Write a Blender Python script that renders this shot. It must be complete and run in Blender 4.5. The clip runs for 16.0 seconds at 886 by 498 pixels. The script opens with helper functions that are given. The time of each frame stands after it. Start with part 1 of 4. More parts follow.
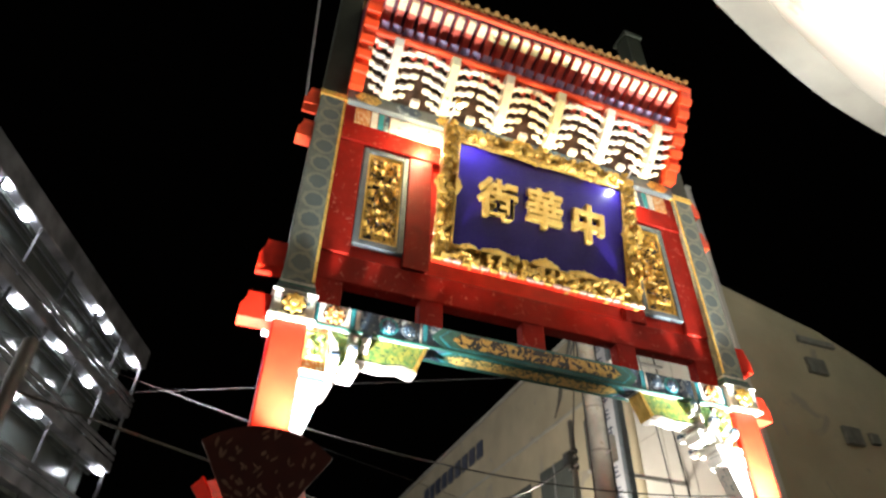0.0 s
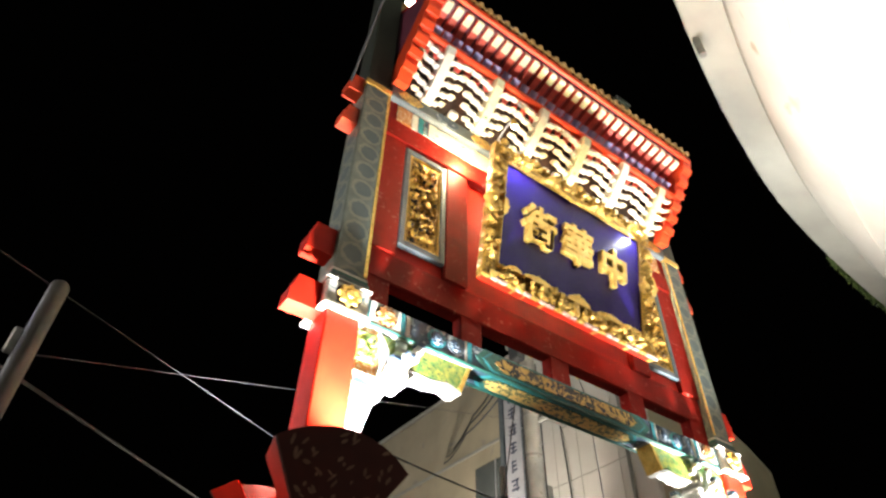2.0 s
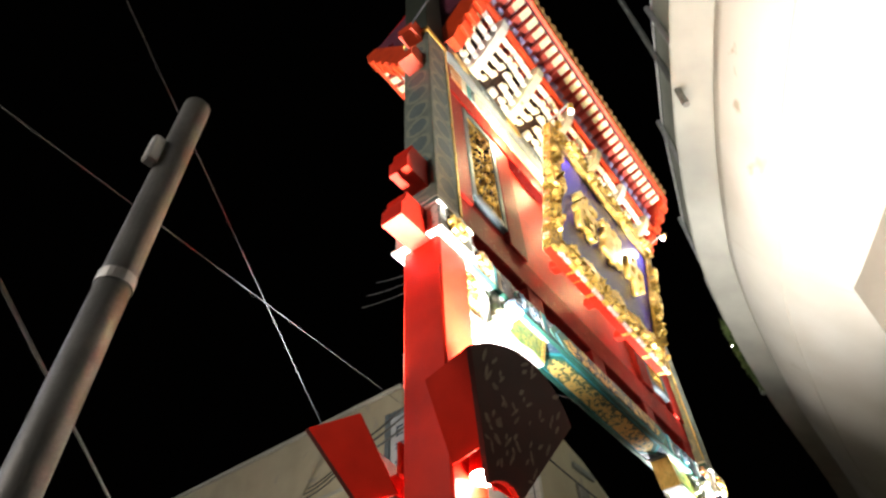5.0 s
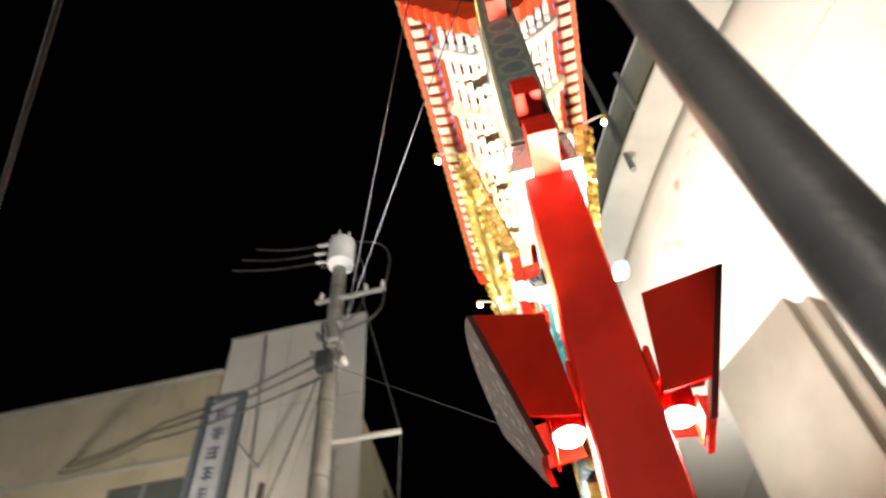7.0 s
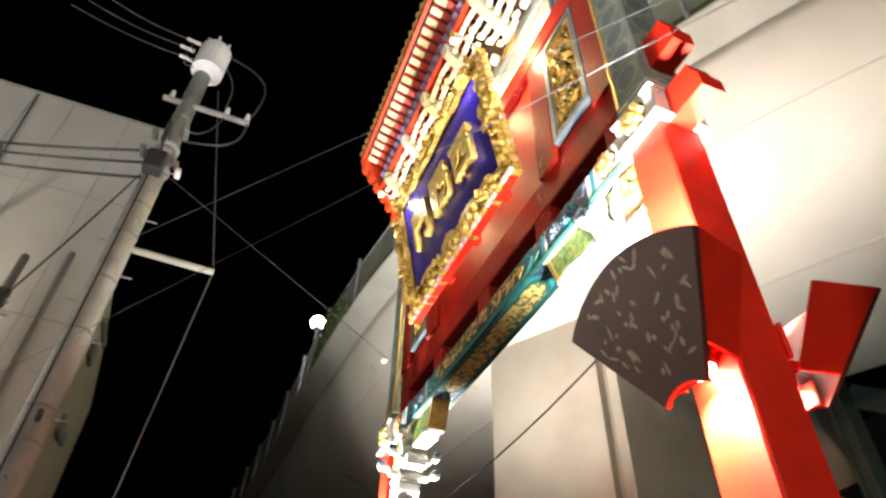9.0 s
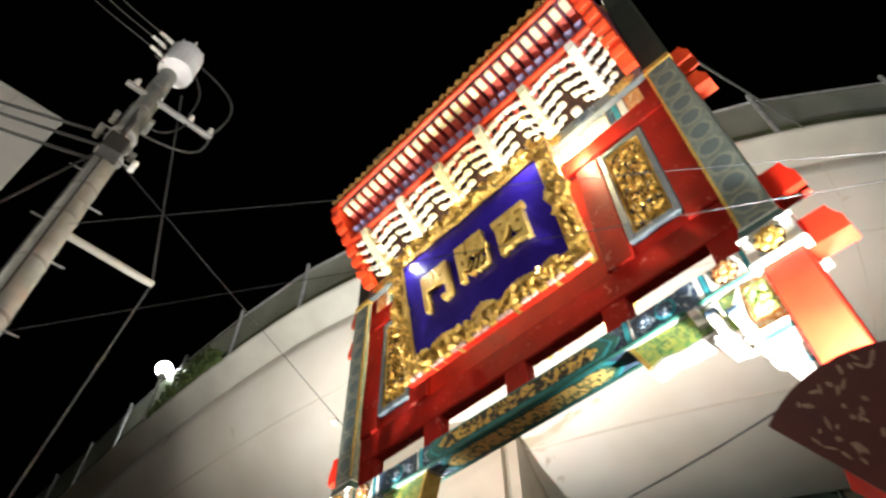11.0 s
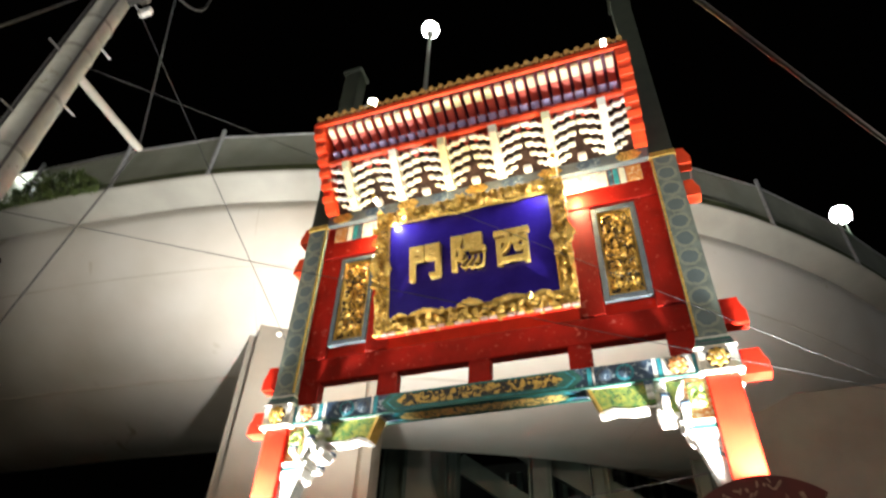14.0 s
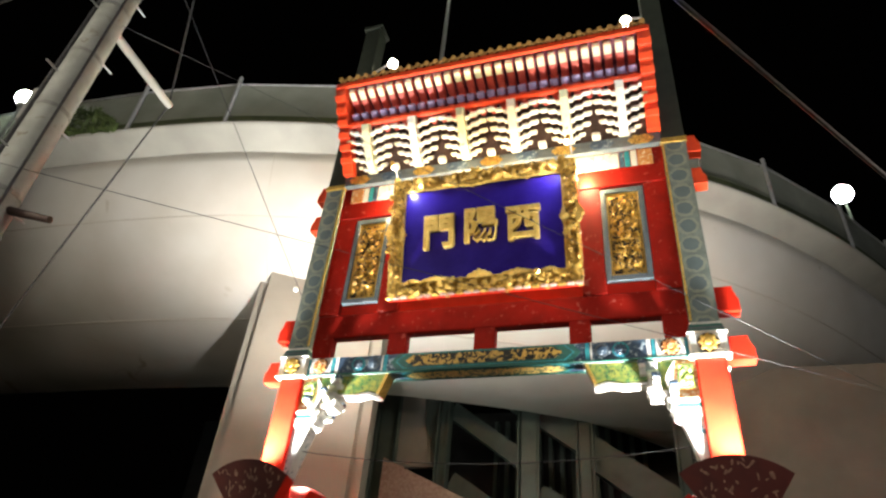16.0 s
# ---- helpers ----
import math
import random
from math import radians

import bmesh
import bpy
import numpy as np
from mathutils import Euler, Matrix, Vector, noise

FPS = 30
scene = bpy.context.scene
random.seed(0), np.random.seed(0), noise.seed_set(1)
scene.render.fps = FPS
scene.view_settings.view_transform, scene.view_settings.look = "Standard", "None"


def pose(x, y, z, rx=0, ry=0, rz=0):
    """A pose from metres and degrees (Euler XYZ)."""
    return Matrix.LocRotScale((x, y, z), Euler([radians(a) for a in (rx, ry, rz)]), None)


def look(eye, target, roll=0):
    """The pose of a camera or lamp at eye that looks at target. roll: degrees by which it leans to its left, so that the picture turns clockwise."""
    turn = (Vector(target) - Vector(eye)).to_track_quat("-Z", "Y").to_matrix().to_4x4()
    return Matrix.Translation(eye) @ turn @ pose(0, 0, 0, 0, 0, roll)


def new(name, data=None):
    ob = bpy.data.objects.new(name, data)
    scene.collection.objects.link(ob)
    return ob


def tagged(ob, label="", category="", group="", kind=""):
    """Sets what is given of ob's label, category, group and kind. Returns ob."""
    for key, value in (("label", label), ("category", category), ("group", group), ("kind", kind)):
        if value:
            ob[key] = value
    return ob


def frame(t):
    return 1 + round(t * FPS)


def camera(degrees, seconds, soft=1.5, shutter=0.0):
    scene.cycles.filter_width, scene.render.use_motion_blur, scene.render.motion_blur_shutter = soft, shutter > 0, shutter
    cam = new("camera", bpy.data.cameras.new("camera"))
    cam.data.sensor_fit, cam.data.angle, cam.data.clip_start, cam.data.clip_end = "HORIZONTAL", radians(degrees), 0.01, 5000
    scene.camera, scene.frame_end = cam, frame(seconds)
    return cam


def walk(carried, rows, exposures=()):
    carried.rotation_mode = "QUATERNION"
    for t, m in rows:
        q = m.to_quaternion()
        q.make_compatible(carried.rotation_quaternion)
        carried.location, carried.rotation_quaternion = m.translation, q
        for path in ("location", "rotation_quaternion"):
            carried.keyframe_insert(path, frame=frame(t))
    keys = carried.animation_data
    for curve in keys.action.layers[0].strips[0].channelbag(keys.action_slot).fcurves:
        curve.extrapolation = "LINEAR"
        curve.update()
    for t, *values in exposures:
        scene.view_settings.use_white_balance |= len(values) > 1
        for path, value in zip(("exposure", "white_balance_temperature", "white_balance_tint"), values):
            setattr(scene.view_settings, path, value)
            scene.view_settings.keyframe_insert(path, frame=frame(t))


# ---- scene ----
cam = camera(69.96, 16.0, soft=2.4, shutter=0.5)
PATH = [
    (0.0, -2.53, -4.53, 1.707, 128.61, -0.95, -20.65),
    (0.5, -2.861, -4.3, 1.71, 126.61, -1.1, -24.23),
    (0.8, -3.059, -4.147, 1.718, 127.61, -0.51, -24.0),
    (1.0, -3.182, -4.041, 1.704, 128.78, -1.45, -26.72),
    (1.2, -3.304, -3.938, 1.692, 129.58, -0.12, -29.7),
    (1.5, -3.454, -3.773, 1.699, 131.27, -0.42, -32.64),
    (1.8, -3.589, -3.593, 1.699, 132.04, -0.67, -35.7),
    (2.0, -3.682, -3.472, 1.707, 132.49, -1.19, -35.78),
    (2.5, -3.918, -3.212, 1.714, 134.05, -0.2, -41.02),
    (2.8, -4.002, -3.042, 1.727, 133.4, -0.04, -44.6),
    (3.0, -4.064, -2.927, 1.725, 134.39, -0.21, -46.05),
    (3.2, -4.132, -2.813, 1.714, 134.89, -0.72, -44.41),
    (3.5, -4.228, -2.648, 1.7, 134.62, -0.14, -46.69),
    (4.0, -4.319, -2.315, 1.689, 132.6, -2.14, -50.24),
    (4.2, -4.32, -2.169, 1.635, 133.47, -3.37, -50.15),
    (4.5, -4.325, -1.92, 1.636, 133.48, -3.82, -50.3),
    (4.7, -4.327, -1.779, 1.611, 134.88, -0.64, -50.85),
    (6.8, -4.338, 0.113, 1.565, 140.34, 2.75, -71.96),
    (7.0, -4.346, 0.25, 1.58, 139.1, 3.2, -76.49),
    (7.2, -4.287, 0.367, 1.573, 137.53, 2.17, -81.57),
    (7.5, -4.158, 0.574, 1.563, 136.81, 2.04, -86.45),
    (8.0, -4.016, 0.964, 1.568, 133.4, 4.94, -91.09),
    (8.2, -4.01, 1.147, 1.628, 131.1, 4.11, -96.31),
    (10.3, -2.989, 2.897, 1.492, 136.92, -0.74, -133.28),
    (10.5, -2.839, 3.003, 1.486, 138.0, -0.21, -136.2),
    (11.0, -2.56, 3.391, 1.444, 140.14, 0.88, -133.6),
    (11.5, -2.308, 3.812, 1.43, 139.79, -1.19, -133.11),
    (11.7, -2.246, 3.99, 1.416, 138.31, -0.02, -131.43),
    (12.0, -2.111, 4.22, 1.444, 134.67, -0.31, -131.77),
    (12.2, -2.075, 4.369, 1.441, 133.14, -0.37, -135.87),
    (12.5, -2.001, 4.586, 1.448, 132.78, -0.31, -140.88),
    (12.8, -1.91, 4.824, 1.492, 131.29, 2.59, -146.61),
    (13.0, -1.835, 4.979, 1.53, 130.59, 3.92, -150.26),
    (13.2, -1.812, 5.12, 1.53, 133.12, -1.64, -154.54),
    (13.5, -1.7, 5.28, 1.568, 133.65, -0.88, -157.96),
    (13.8, -1.656, 5.402, 1.581, 131.11, -1.97, -158.96),
    (14.0, -1.633, 5.479, 1.593, 129.88, -2.04, -160.7),
    (14.2, -1.63, 5.545, 1.603, 127.44, -2.16, -161.74),
    (14.5, -1.63, 5.656, 1.605, 125.97, -2.88, -161.5),
    (15.0, -1.625, 5.848, 1.632, 126.13, -2.98, -165.14),
    (15.5, -1.613, 5.916, 1.613, 125.55, -4.34, -164.53),
    (16.0, -1.619, 5.947, 1.601, 125.01, -4.79, -162.93),
]
walk(cam, [(t, pose(*p)) for t, *p in PATH])

# ---- light ----
world = bpy.data.worlds.new("night_sky")
scene.world = world
world.use_nodes = True
wbg = world.node_tree.nodes["Background"]
wbg.inputs["Color"].default_value = (0.02, 0.017, 0.015, 1)
wbg.inputs["Strength"].default_value = 0.012
scene.view_settings.exposure = 0.45


def spot(name, at, to, watts, size, blend=0.6, color=(1, 0.86, 0.66), radius=0.06):
    lamp = bpy.data.lights.new(name, "SPOT")
    lamp.energy, lamp.spot_size, lamp.spot_blend = watts, radians(size), blend
    lamp.color, lamp.shadow_soft_size = color, radius
    ob = new(name, lamp)
    ob.matrix_world = look(at, to)
    return ob


def bulb(name, at, watts, color=(1, 0.9, 0.75), radius=0.1):
    lamp = bpy.data.lights.new(name, "POINT")
    lamp.energy, lamp.color, lamp.shadow_soft_size = watts, color, radius
    ob = new(name, lamp)
    ob.location = at
    return ob


PX = 2.2          # column axis from the middle of the gate
WARM = (1, 0.97, 0.91)
COOLER = (0.97, 0.96, 0.92)
for sx in (-1, 1):
    for sy in (-1, 1):
        # uplights behind the fan screens, lamps on and behind the name boards, downlights under the fans
        spot("uplight", (sx * (2.3 if sy > 0 else 2.12), sy * 0.33, 3.24), (sx * (2.3 if sx > 0 else 2.0 if sy > 0 else 1.75), sy * (1.15 if sy < 0 else 0.75), 7.2), (1600 if sx > 0 else 920) if sy < 0 else 950, 118, 0.8, WARM if sy < 0 and sx < 0 else COOLER)
        spot("board_light", (sx * 0.9, sy * 0.69, 6.53), (sx * 0.42, sy * 0.45, 6.1), 20, 125, 0.9, (0.9, 0.9, 1.0), 0.03)
        spot("downlight", (sx * 2.2, sy * 0.225, 2.83), (sx * 2.2, sy * 0.19, 0.0), 300, 130, 0.5, (1, 0.86, 0.7), 0.05)
        for x in (0.35, 1.17):
            bulb("bracket_light", (sx * x, sy * (0.2 if x > 1 else 0.3), 6.7 if x > 1 else 6.9), 55 if x > 1 else 26, (1, 0.72, 0.38), 0.05)
# street lamps along the elevated road, then fill lamps in the street
bulb("street_and_fill_light", (10.6, -0.12, 11.35), 300, (0.95, 1.0, 0.9), 0.2)
bulb("street_and_fill_light", (-7.84, -11.42, 14.95), 350, (0.95, 1.0, 0.92), 0.2)
bulb("street_and_fill_light", (1.7, -1.75, 14.75), 150, (0.95, 1.0, 0.92), 0.2)
# four unseen lamps, added to brighten buildings, poles and the gate's red faces
bulb("street_and_fill_light", (4.6, 8.8, 5.2), 700, (1.0, 0.91, 0.76), 0.3)
bulb("street_and_fill_light", (-1.0, 19.0, 5.5), 380, (1.0, 0.93, 0.82), 0.3)
spot("street_and_fill_light", (-8.2, 1.2, 4.6), (-2.3, 0.0, 4.9), 450, 100, 0.5, (1.0, 0.88, 0.74), 0.3)
bulb("street_and_fill_light", (-4.5, 8.5, 5.4), 90, (1.0, 0.9, 0.76), 0.3)
bulb("station_light", (2.2, -7.4, 4.2), 16, (0.8, 1.0, 0.86), 0.3)
for at in ((-1.85, 0.07, 9.65), (1.68, 0.18, 9.6)):
    bulb("gate_lamp_light", at, 8, (1, 0.85, 0.65), 0.06)


# ---- materials ----
def surface(name, c1, c2=None, scale=6.0, rough=0.5, metal=0.0, bump=0.1, fleck=None, fleck_scale=30.0, fleck_at=0.62, emit=None, power=0.0, fine=80.0, shine=0.5):
    m = bpy.data.materials.new(name)
    m.use_nodes = True
    nt = m.node_tree
    b = nt.nodes["Principled BSDF"]
    c2 = c2 or tuple(v * 0.6 for v in c1)
    tc = nt.nodes.new("ShaderNodeTexCoord")
    n1 = nt.nodes.new("ShaderNodeTexNoise")
    n1.inputs["Scale"].default_value, n1.inputs["Detail"].default_value = scale, 6
    nt.links.new(tc.outputs["Object"], n1.inputs["Vector"])
    ramp = nt.nodes.new("ShaderNodeValToRGB")
    ramp.color_ramp.elements[0].position, ramp.color_ramp.elements[1].position = 0.35, 0.68
    ramp.color_ramp.elements[0].color, ramp.color_ramp.elements[1].color = (*c2, 1), (*c1, 1)
    nt.links.new(n1.outputs["Fac"], ramp.inputs["Fac"])
    col = ramp.outputs["Color"]
    n2 = nt.nodes.new("ShaderNodeTexNoise")
    n2.inputs["Scale"].default_value, n2.inputs["Detail"].default_value = fine, 4
    nt.links.new(tc.outputs["Object"], n2.inputs["Vector"])
    if fleck:
        vo = nt.nodes.new("ShaderNodeTexNoise")
        vo.inputs["Scale"].default_value, vo.inputs["Detail"].default_value, vo.inputs["Distortion"].default_value = fleck_scale, 3, 1.2
        nt.links.new(tc.outputs["Object"], vo.inputs["Vector"])
        st = nt.nodes.new("ShaderNodeMapRange")
        st.inputs["From Min"].default_value, st.inputs["From Max"].default_value = fleck_at, fleck_at + 0.05
        nt.links.new(vo.outputs["Fac"], st.inputs["Value"])
        mx = nt.nodes.new("ShaderNodeMix")
        mx.data_type = "RGBA"
        mx.inputs[7].default_value = (*fleck, 1)
        nt.links.new(st.outputs["Result"], mx.inputs[0])
        nt.links.new(col, mx.inputs[6])
        col = mx.outputs[2]
    nt.links.new(col, b.inputs["Base Color"])
    rr = nt.nodes.new("ShaderNodeMapRange")
    rr.inputs["To Min"].default_value, rr.inputs["To Max"].default_value = max(0.05, rough - 0.12), min(1, rough + 0.12)
    nt.links.new(n2.outputs["Fac"], rr.inputs["Value"])
    nt.links.new(rr.outputs["Result"], b.inputs["Roughness"])
    b.inputs["Metallic"].default_value = metal
    b.inputs["Specular IOR Level"].default_value = shine
    if bump:
        bp = nt.nodes.new("ShaderNodeBump")
        bp.inputs["Strength"].default_value, bp.inputs["Distance"].default_value = bump, 0.01
        nt.links.new(n2.outputs["Fac"], bp.inputs["Height"])
        nt.links.new(bp.outputs["Normal"], b.inputs["Normal"])
    if emit:
        b.inputs["Emission Color"].default_value = (*emit, 1)
        b.inputs["Emission Strength"].default_value = power
    return m


def ringed(name, base, ring, dot, size, axis_scale=1.0):
    """Painted paper-like ground with one round medallion after another along z."""
    m = surface(name, base, tuple(v * 0.7 for v in base), 9, 0.55, 0, 0.12)
    nt = m.node_tree
    b = nt.nodes["Principled BSDF"]
    was = b.inputs["Base Color"].links[0].from_socket
    tc = nt.nodes.new("ShaderNodeTexCoord")
    sep = nt.nodes.new("ShaderNodeSeparateXYZ")
    nt.links.new(tc.outputs["Object"], sep.inputs[0])

    def op(kind, a, c=None):
        n = nt.nodes.new("ShaderNodeMath")
        n.operation = kind
        for k, v in enumerate((a, c)):
            if v is None:
                continue
            if isinstance(v, (int, float)):
                n.inputs[k].default_value = v
            else:
                nt.links.new(v, n.inputs[k])
        return n.outputs[0]

    zz = op("SUBTRACT", op("FRACT", op("DIVIDE", sep.outputs[2], size)), 0.5)
    zz = op("MULTIPLY", zz, size)
    small = op("MINIMUM", op("ABSOLUTE", sep.outputs[0]), op("ABSOLUTE", sep.outputs[1]))
    r = op("SQRT", op("ADD", op("MULTIPLY", zz, zz), op("MULTIPLY", small, small)))
    wob = nt.nodes.new("ShaderNodeTexNoise")
    wob.inputs["Scale"].default_value = 25
    nt.links.new(tc.outputs["Object"], wob.inputs["Vector"])
    r = op("ADD", r, op("MULTIPLY", op("SUBTRACT", wob.outputs["Fac"], 0.5), 0.05))
    band = op("COMPARE", r, size * 0.40)
    band.node.inputs[2].default_value = size * 0.06
    core = op("LESS_THAN", r, size * 0.34)
    for fac, colour in ((band, ring), (core, dot)):
        mx = nt.nodes.new("ShaderNodeMix")
        mx.data_type = "RGBA"
        nt.links.new(op("MULTIPLY", fac, 0.65), mx.inputs[0])
        nt.links.new(was, mx.inputs[6])
        mx.inputs[7].default_value = (*colour, 1)
        was = mx.outputs[2]
    nt.links.new(was, b.inputs["Base Color"])
    return m


RED = surface("red_lacquer", (0.7, 0.026, 0.009), (0.56, 0.018, 0.007), 5, 0.5, 0, 0.08, shine=0.15)
RED_FIG = surface("red_lacquer_with_faint_pattern", (0.31, 0.011, 0.006), (0.22, 0.009, 0.005), 5, 0.55, 0, 0.1, (0.40, 0.09, 0.07), 14, 0.64, shine=0.1)
VERMILION = surface("vermilion_paint", (0.82, 0.075, 0.014), (0.68, 0.05, 0.011), 8, 0.5, 0, 0.1)
# the near-black flecks paint shaded recesses into the carved gold
GOLD = surface("gilding_with_recess_shade", (0.8, 0.52, 0.12), (0.42, 0.24, 0.04), 26, 0.34, 0.5, 0.7, (0.06, 0.035, 0.01), 42, 0.545)
GOLD_BRIGHT = surface("bright_gilding", (0.95, 0.68, 0.2), (0.75, 0.46, 0.1), 14, 0.3, 0.6, 0.3)
CARVED = surface("gilt_carving_on_black", (0.72, 0.45, 0.09), (0.45, 0.25, 0.04), 30, 0.38, 0.5, 0.5, (0.012, 0.01, 0.008), 24, 0.5)
BLUE = surface("deep_blue_enamel", (0.03, 0.016, 0.26), (0.022, 0.01, 0.19), 3, 0.25, 0, 0.03, shine=0.2)
GREY_FRAME = surface("blue_grey_paint", (0.115, 0.14, 0.155), (0.075, 0.095, 0.11), 12, 0.5, 0, 0.1)
WHITE = surface("white_paint", (0.82, 0.8, 0.74), (0.66, 0.64, 0.58), 10, 0.5, 0, 0.12)
CREAM = surface("cream_paint_with_green_lines", (0.78, 0.72, 0.5), (0.6, 0.62, 0.42), 12, 0.5, 0, 0.12, (0.12, 0.3, 0.2), 16, 0.63)
TEAL = surface("turquoise_paint", (0.04, 0.36, 0.4), (0.025, 0.22, 0.28), 14, 0.45, 0, 0.1)
GREEN = surface("dark_green_paint", (0.035, 0.16, 0.12), (0.02, 0.1, 0.09), 14, 0.5, 0, 0.1)
BLUE_PAINT = surface("blue_scroll_paint", (0.06, 0.11, 0.17), (0.03, 0.055, 0.1), 12, 0.5, 0, 0.1, (0.38, 0.46, 0.5), 15, 0.56)
PAPER = surface("white_ground_with_painted_scrolls", (0.75, 0.74, 0.68), (0.62, 0.62, 0.58), 10, 0.5, 0, 0.1, (0.08, 0.2, 0.24), 16, 0.6)
ORANGE = surface("orange_ground_with_flowers", (0.62, 0.26, 0.06), (0.5, 0.18, 0.05), 14, 0.5, 0, 0.1, (0.75, 0.68, 0.5), 30, 0.55)
LEAF_CARVE = surface("green_and_gold_carving", (0.45, 0.42, 0.08), (0.1, 0.24, 0.07), 22, 0.45, 0.1, 0.5, (0.03, 0.1, 0.05), 26, 0.58)
CARTOUCHE = surface("gold_dragon_scroll_on_dark", (0.02, 0.022, 0.018), (0.012, 0.014, 0.012), 10, 0.4, 0, 0.3, (0.62, 0.4, 0.09), 15, 0.48)
CARTOUCHE_LOW = surface("gold_scroll_on_green", (0.12, 0.16, 0.08), (0.08, 0.12, 0.06), 10, 0.4, 0, 0.3, (0.82, 0.58, 0.18), 18, 0.45)
COLUMN_PAINT = ringed("grey_green_column_paint", (0.2, 0.24, 0.21), (0.3, 0.32, 0.24), (0.09, 0.13, 0.15), 0.24)
# green of the column tops, darkened to paint in the night shade above the roof
COLUMN_UNLIT = surface("green_column_top_darkened_as_unlit", (0.04, 0.05, 0.035), (0.028, 0.035, 0.026), 5, 0.6, 0, 0.1)
PURPLE = surface("violet_paint", (0.42, 0.36, 0.6), (0.32, 0.27, 0.5), 12, 0.5, 0, 0.1)
BROWN_SHADE = surface("dark_brown_timber_and_gap_shade", (0.055, 0.024, 0.014), (0.035, 0.016, 0.01), 10, 0.6, 0, 0.15)
TILE = surface("yellow_glazed_tile", (0.42, 0.24, 0.07), (0.26, 0.14, 0.045), 10, 0.4, 0, 0.15)
FAN_FACE = surface("dark_brown_red_fan_with_gold_flecks", (0.10, 0.018, 0.012), (0.07, 0.013, 0.01), 7, 0.5, 0, 0.1)
FLECK = surface("dull_gold_leaf", (0.4, 0.27, 0.2), (0.26, 0.17, 0.12), 20, 0.45, 0.3, 0.2)
LAMP_ON = surface("lit_lamp_glass", (1, 1, 1), (1, 1, 1), 5, 0.3, 0, 0, emit=(1, 0.88, 0.7), power=30)
LAMP_FAN = surface("lit_floodlight_glass", (1, 1, 1), (1, 1, 1), 5, 0.3, 0, 0, emit=(1, 0.88, 0.7), power=120)
LAMP_COOL = surface("lit_street_lamp_glass", (1, 1, 1), (1, 1, 1), 5, 0.3, 0, 0, emit=(0.9, 1.0, 0.85), power=60)
LAMP_OFFICE = surface("lit_office_lamp", (1, 1, 1), (1, 1, 1), 5, 0.3, 0, 0, emit=(0.9, 0.93, 1.0), power=100)
BELLY = surface("cream_painted_steel", (0.68, 0.66, 0.615), (0.52, 0.485, 0.42), 0.38, 0.5, 0, 0.04, (0.4, 0.35, 0.26), 0.7, 0.66, fine=12)
PARAPET = surface("stained_concrete", (0.42, 0.41, 0.36), (0.33, 0.32, 0.28), 1.2, 0.75, 0, 0.2, fine=25)
PIER = surface("smooth_pale_concrete", (0.36, 0.325, 0.27), (0.27, 0.24, 0.2), 0.9, 0.75, 0, 0.15, fine=20)
FENCE = surface("grey_noise_panel", (0.3, 0.31, 0.26), (0.2, 0.215, 0.175), 1.2, 0.5, 0, 0.1, fine=20)
JOINT = surface("paint_joint", (0.56, 0.52, 0.45), (0.46, 0.42, 0.36), 1, 0.6, 0, 0)
STEEL = surface("galvanised_steel", (0.5, 0.5, 0.5), (0.36, 0.36, 0.36), 8, 0.45, 0.5, 0.1)
STEEL_GREEN = surface("grey_green_painted_steel", (0.13, 0.17, 0.15), (0.08, 0.11, 0.095), 1.5, 0.5, 0, 0.1)
DARK = surface("painted_dark_depth", (0.02, 0.02, 0.02), (0.012, 0.012, 0.012), 2, 0.7, 0, 0.1)
CONCRETE_POLE = surface("weathered_concrete_pole", (0.35, 0.355, 0.325), (0.23, 0.235, 0.21), 3, 0.85, 0, 0.4, (0.19, 0.175, 0.14), 9, 0.66, fine=60)
POLE_GREY = surface("grey_painted_steel_pole", (0.24, 0.24, 0.22), (0.17, 0.17, 0.155), 6, 0.5, 0.2, 0.15)
WALL_CREAM = surface("cream_rendered_wall", (0.47, 0.41, 0.29), (0.38, 0.33, 0.23), 0.8, 0.85, 0, 0.3, (0.34, 0.31, 0.25), 0.9, 0.62, fine=30)
WALL_PALE = surface("pale_rendered_wall", (0.58, 0.56, 0.52), (0.5, 0.48, 0.44), 0.7, 0.85, 0, 0.3, fine=30)
STEEL_DARK = surface("dark_grey_steel", (0.12, 0.122, 0.122), (0.07, 0.071, 0.071), 6, 0.5, 0.2, 0.15)
WALL_GREY = surface("grey_office_cladding", (0.32, 0.32, 0.35), (0.1, 0.1, 0.11), 0.9, 0.4, 0.1, 0.1)
GLASS_DARK = surface("dark_window_glass", (0.11, 0.12, 0.11), (0.07, 0.08, 0.075), 1, 0.2, 0, 0.0)
CABLE = surface("black_cable_sheath", (0.035, 0.035, 0.035), (0.02, 0.02, 0.02), 20, 0.5, 0, 0)
WIRE = surface("grey_wire", (0.07, 0.072, 0.078), (0.045, 0.047, 0.05), 20, 0.4, 0.3, 0)
ASPHALT = surface("asphalt", (0.055, 0.053, 0.05), (0.04, 0.039, 0.037), 3, 0.85, 0, 0.4, fine=120)
SIGN_WHITE = surface("white_sign_board", (0.75, 0.76, 0.78), (0.62, 0.63, 0.66), 3, 0.5, 0, 0.05)
SIGN_GREY = surface("dull_white_sign_board", (0.46, 0.47, 0.5), (0.36, 0.37, 0.4), 3, 0.5, 0, 0.05)
INK = surface("dark_blue_lettering", (0.05, 0.06, 0.1), (0.04, 0.05, 0.08), 8, 0.5, 0, 0.05)
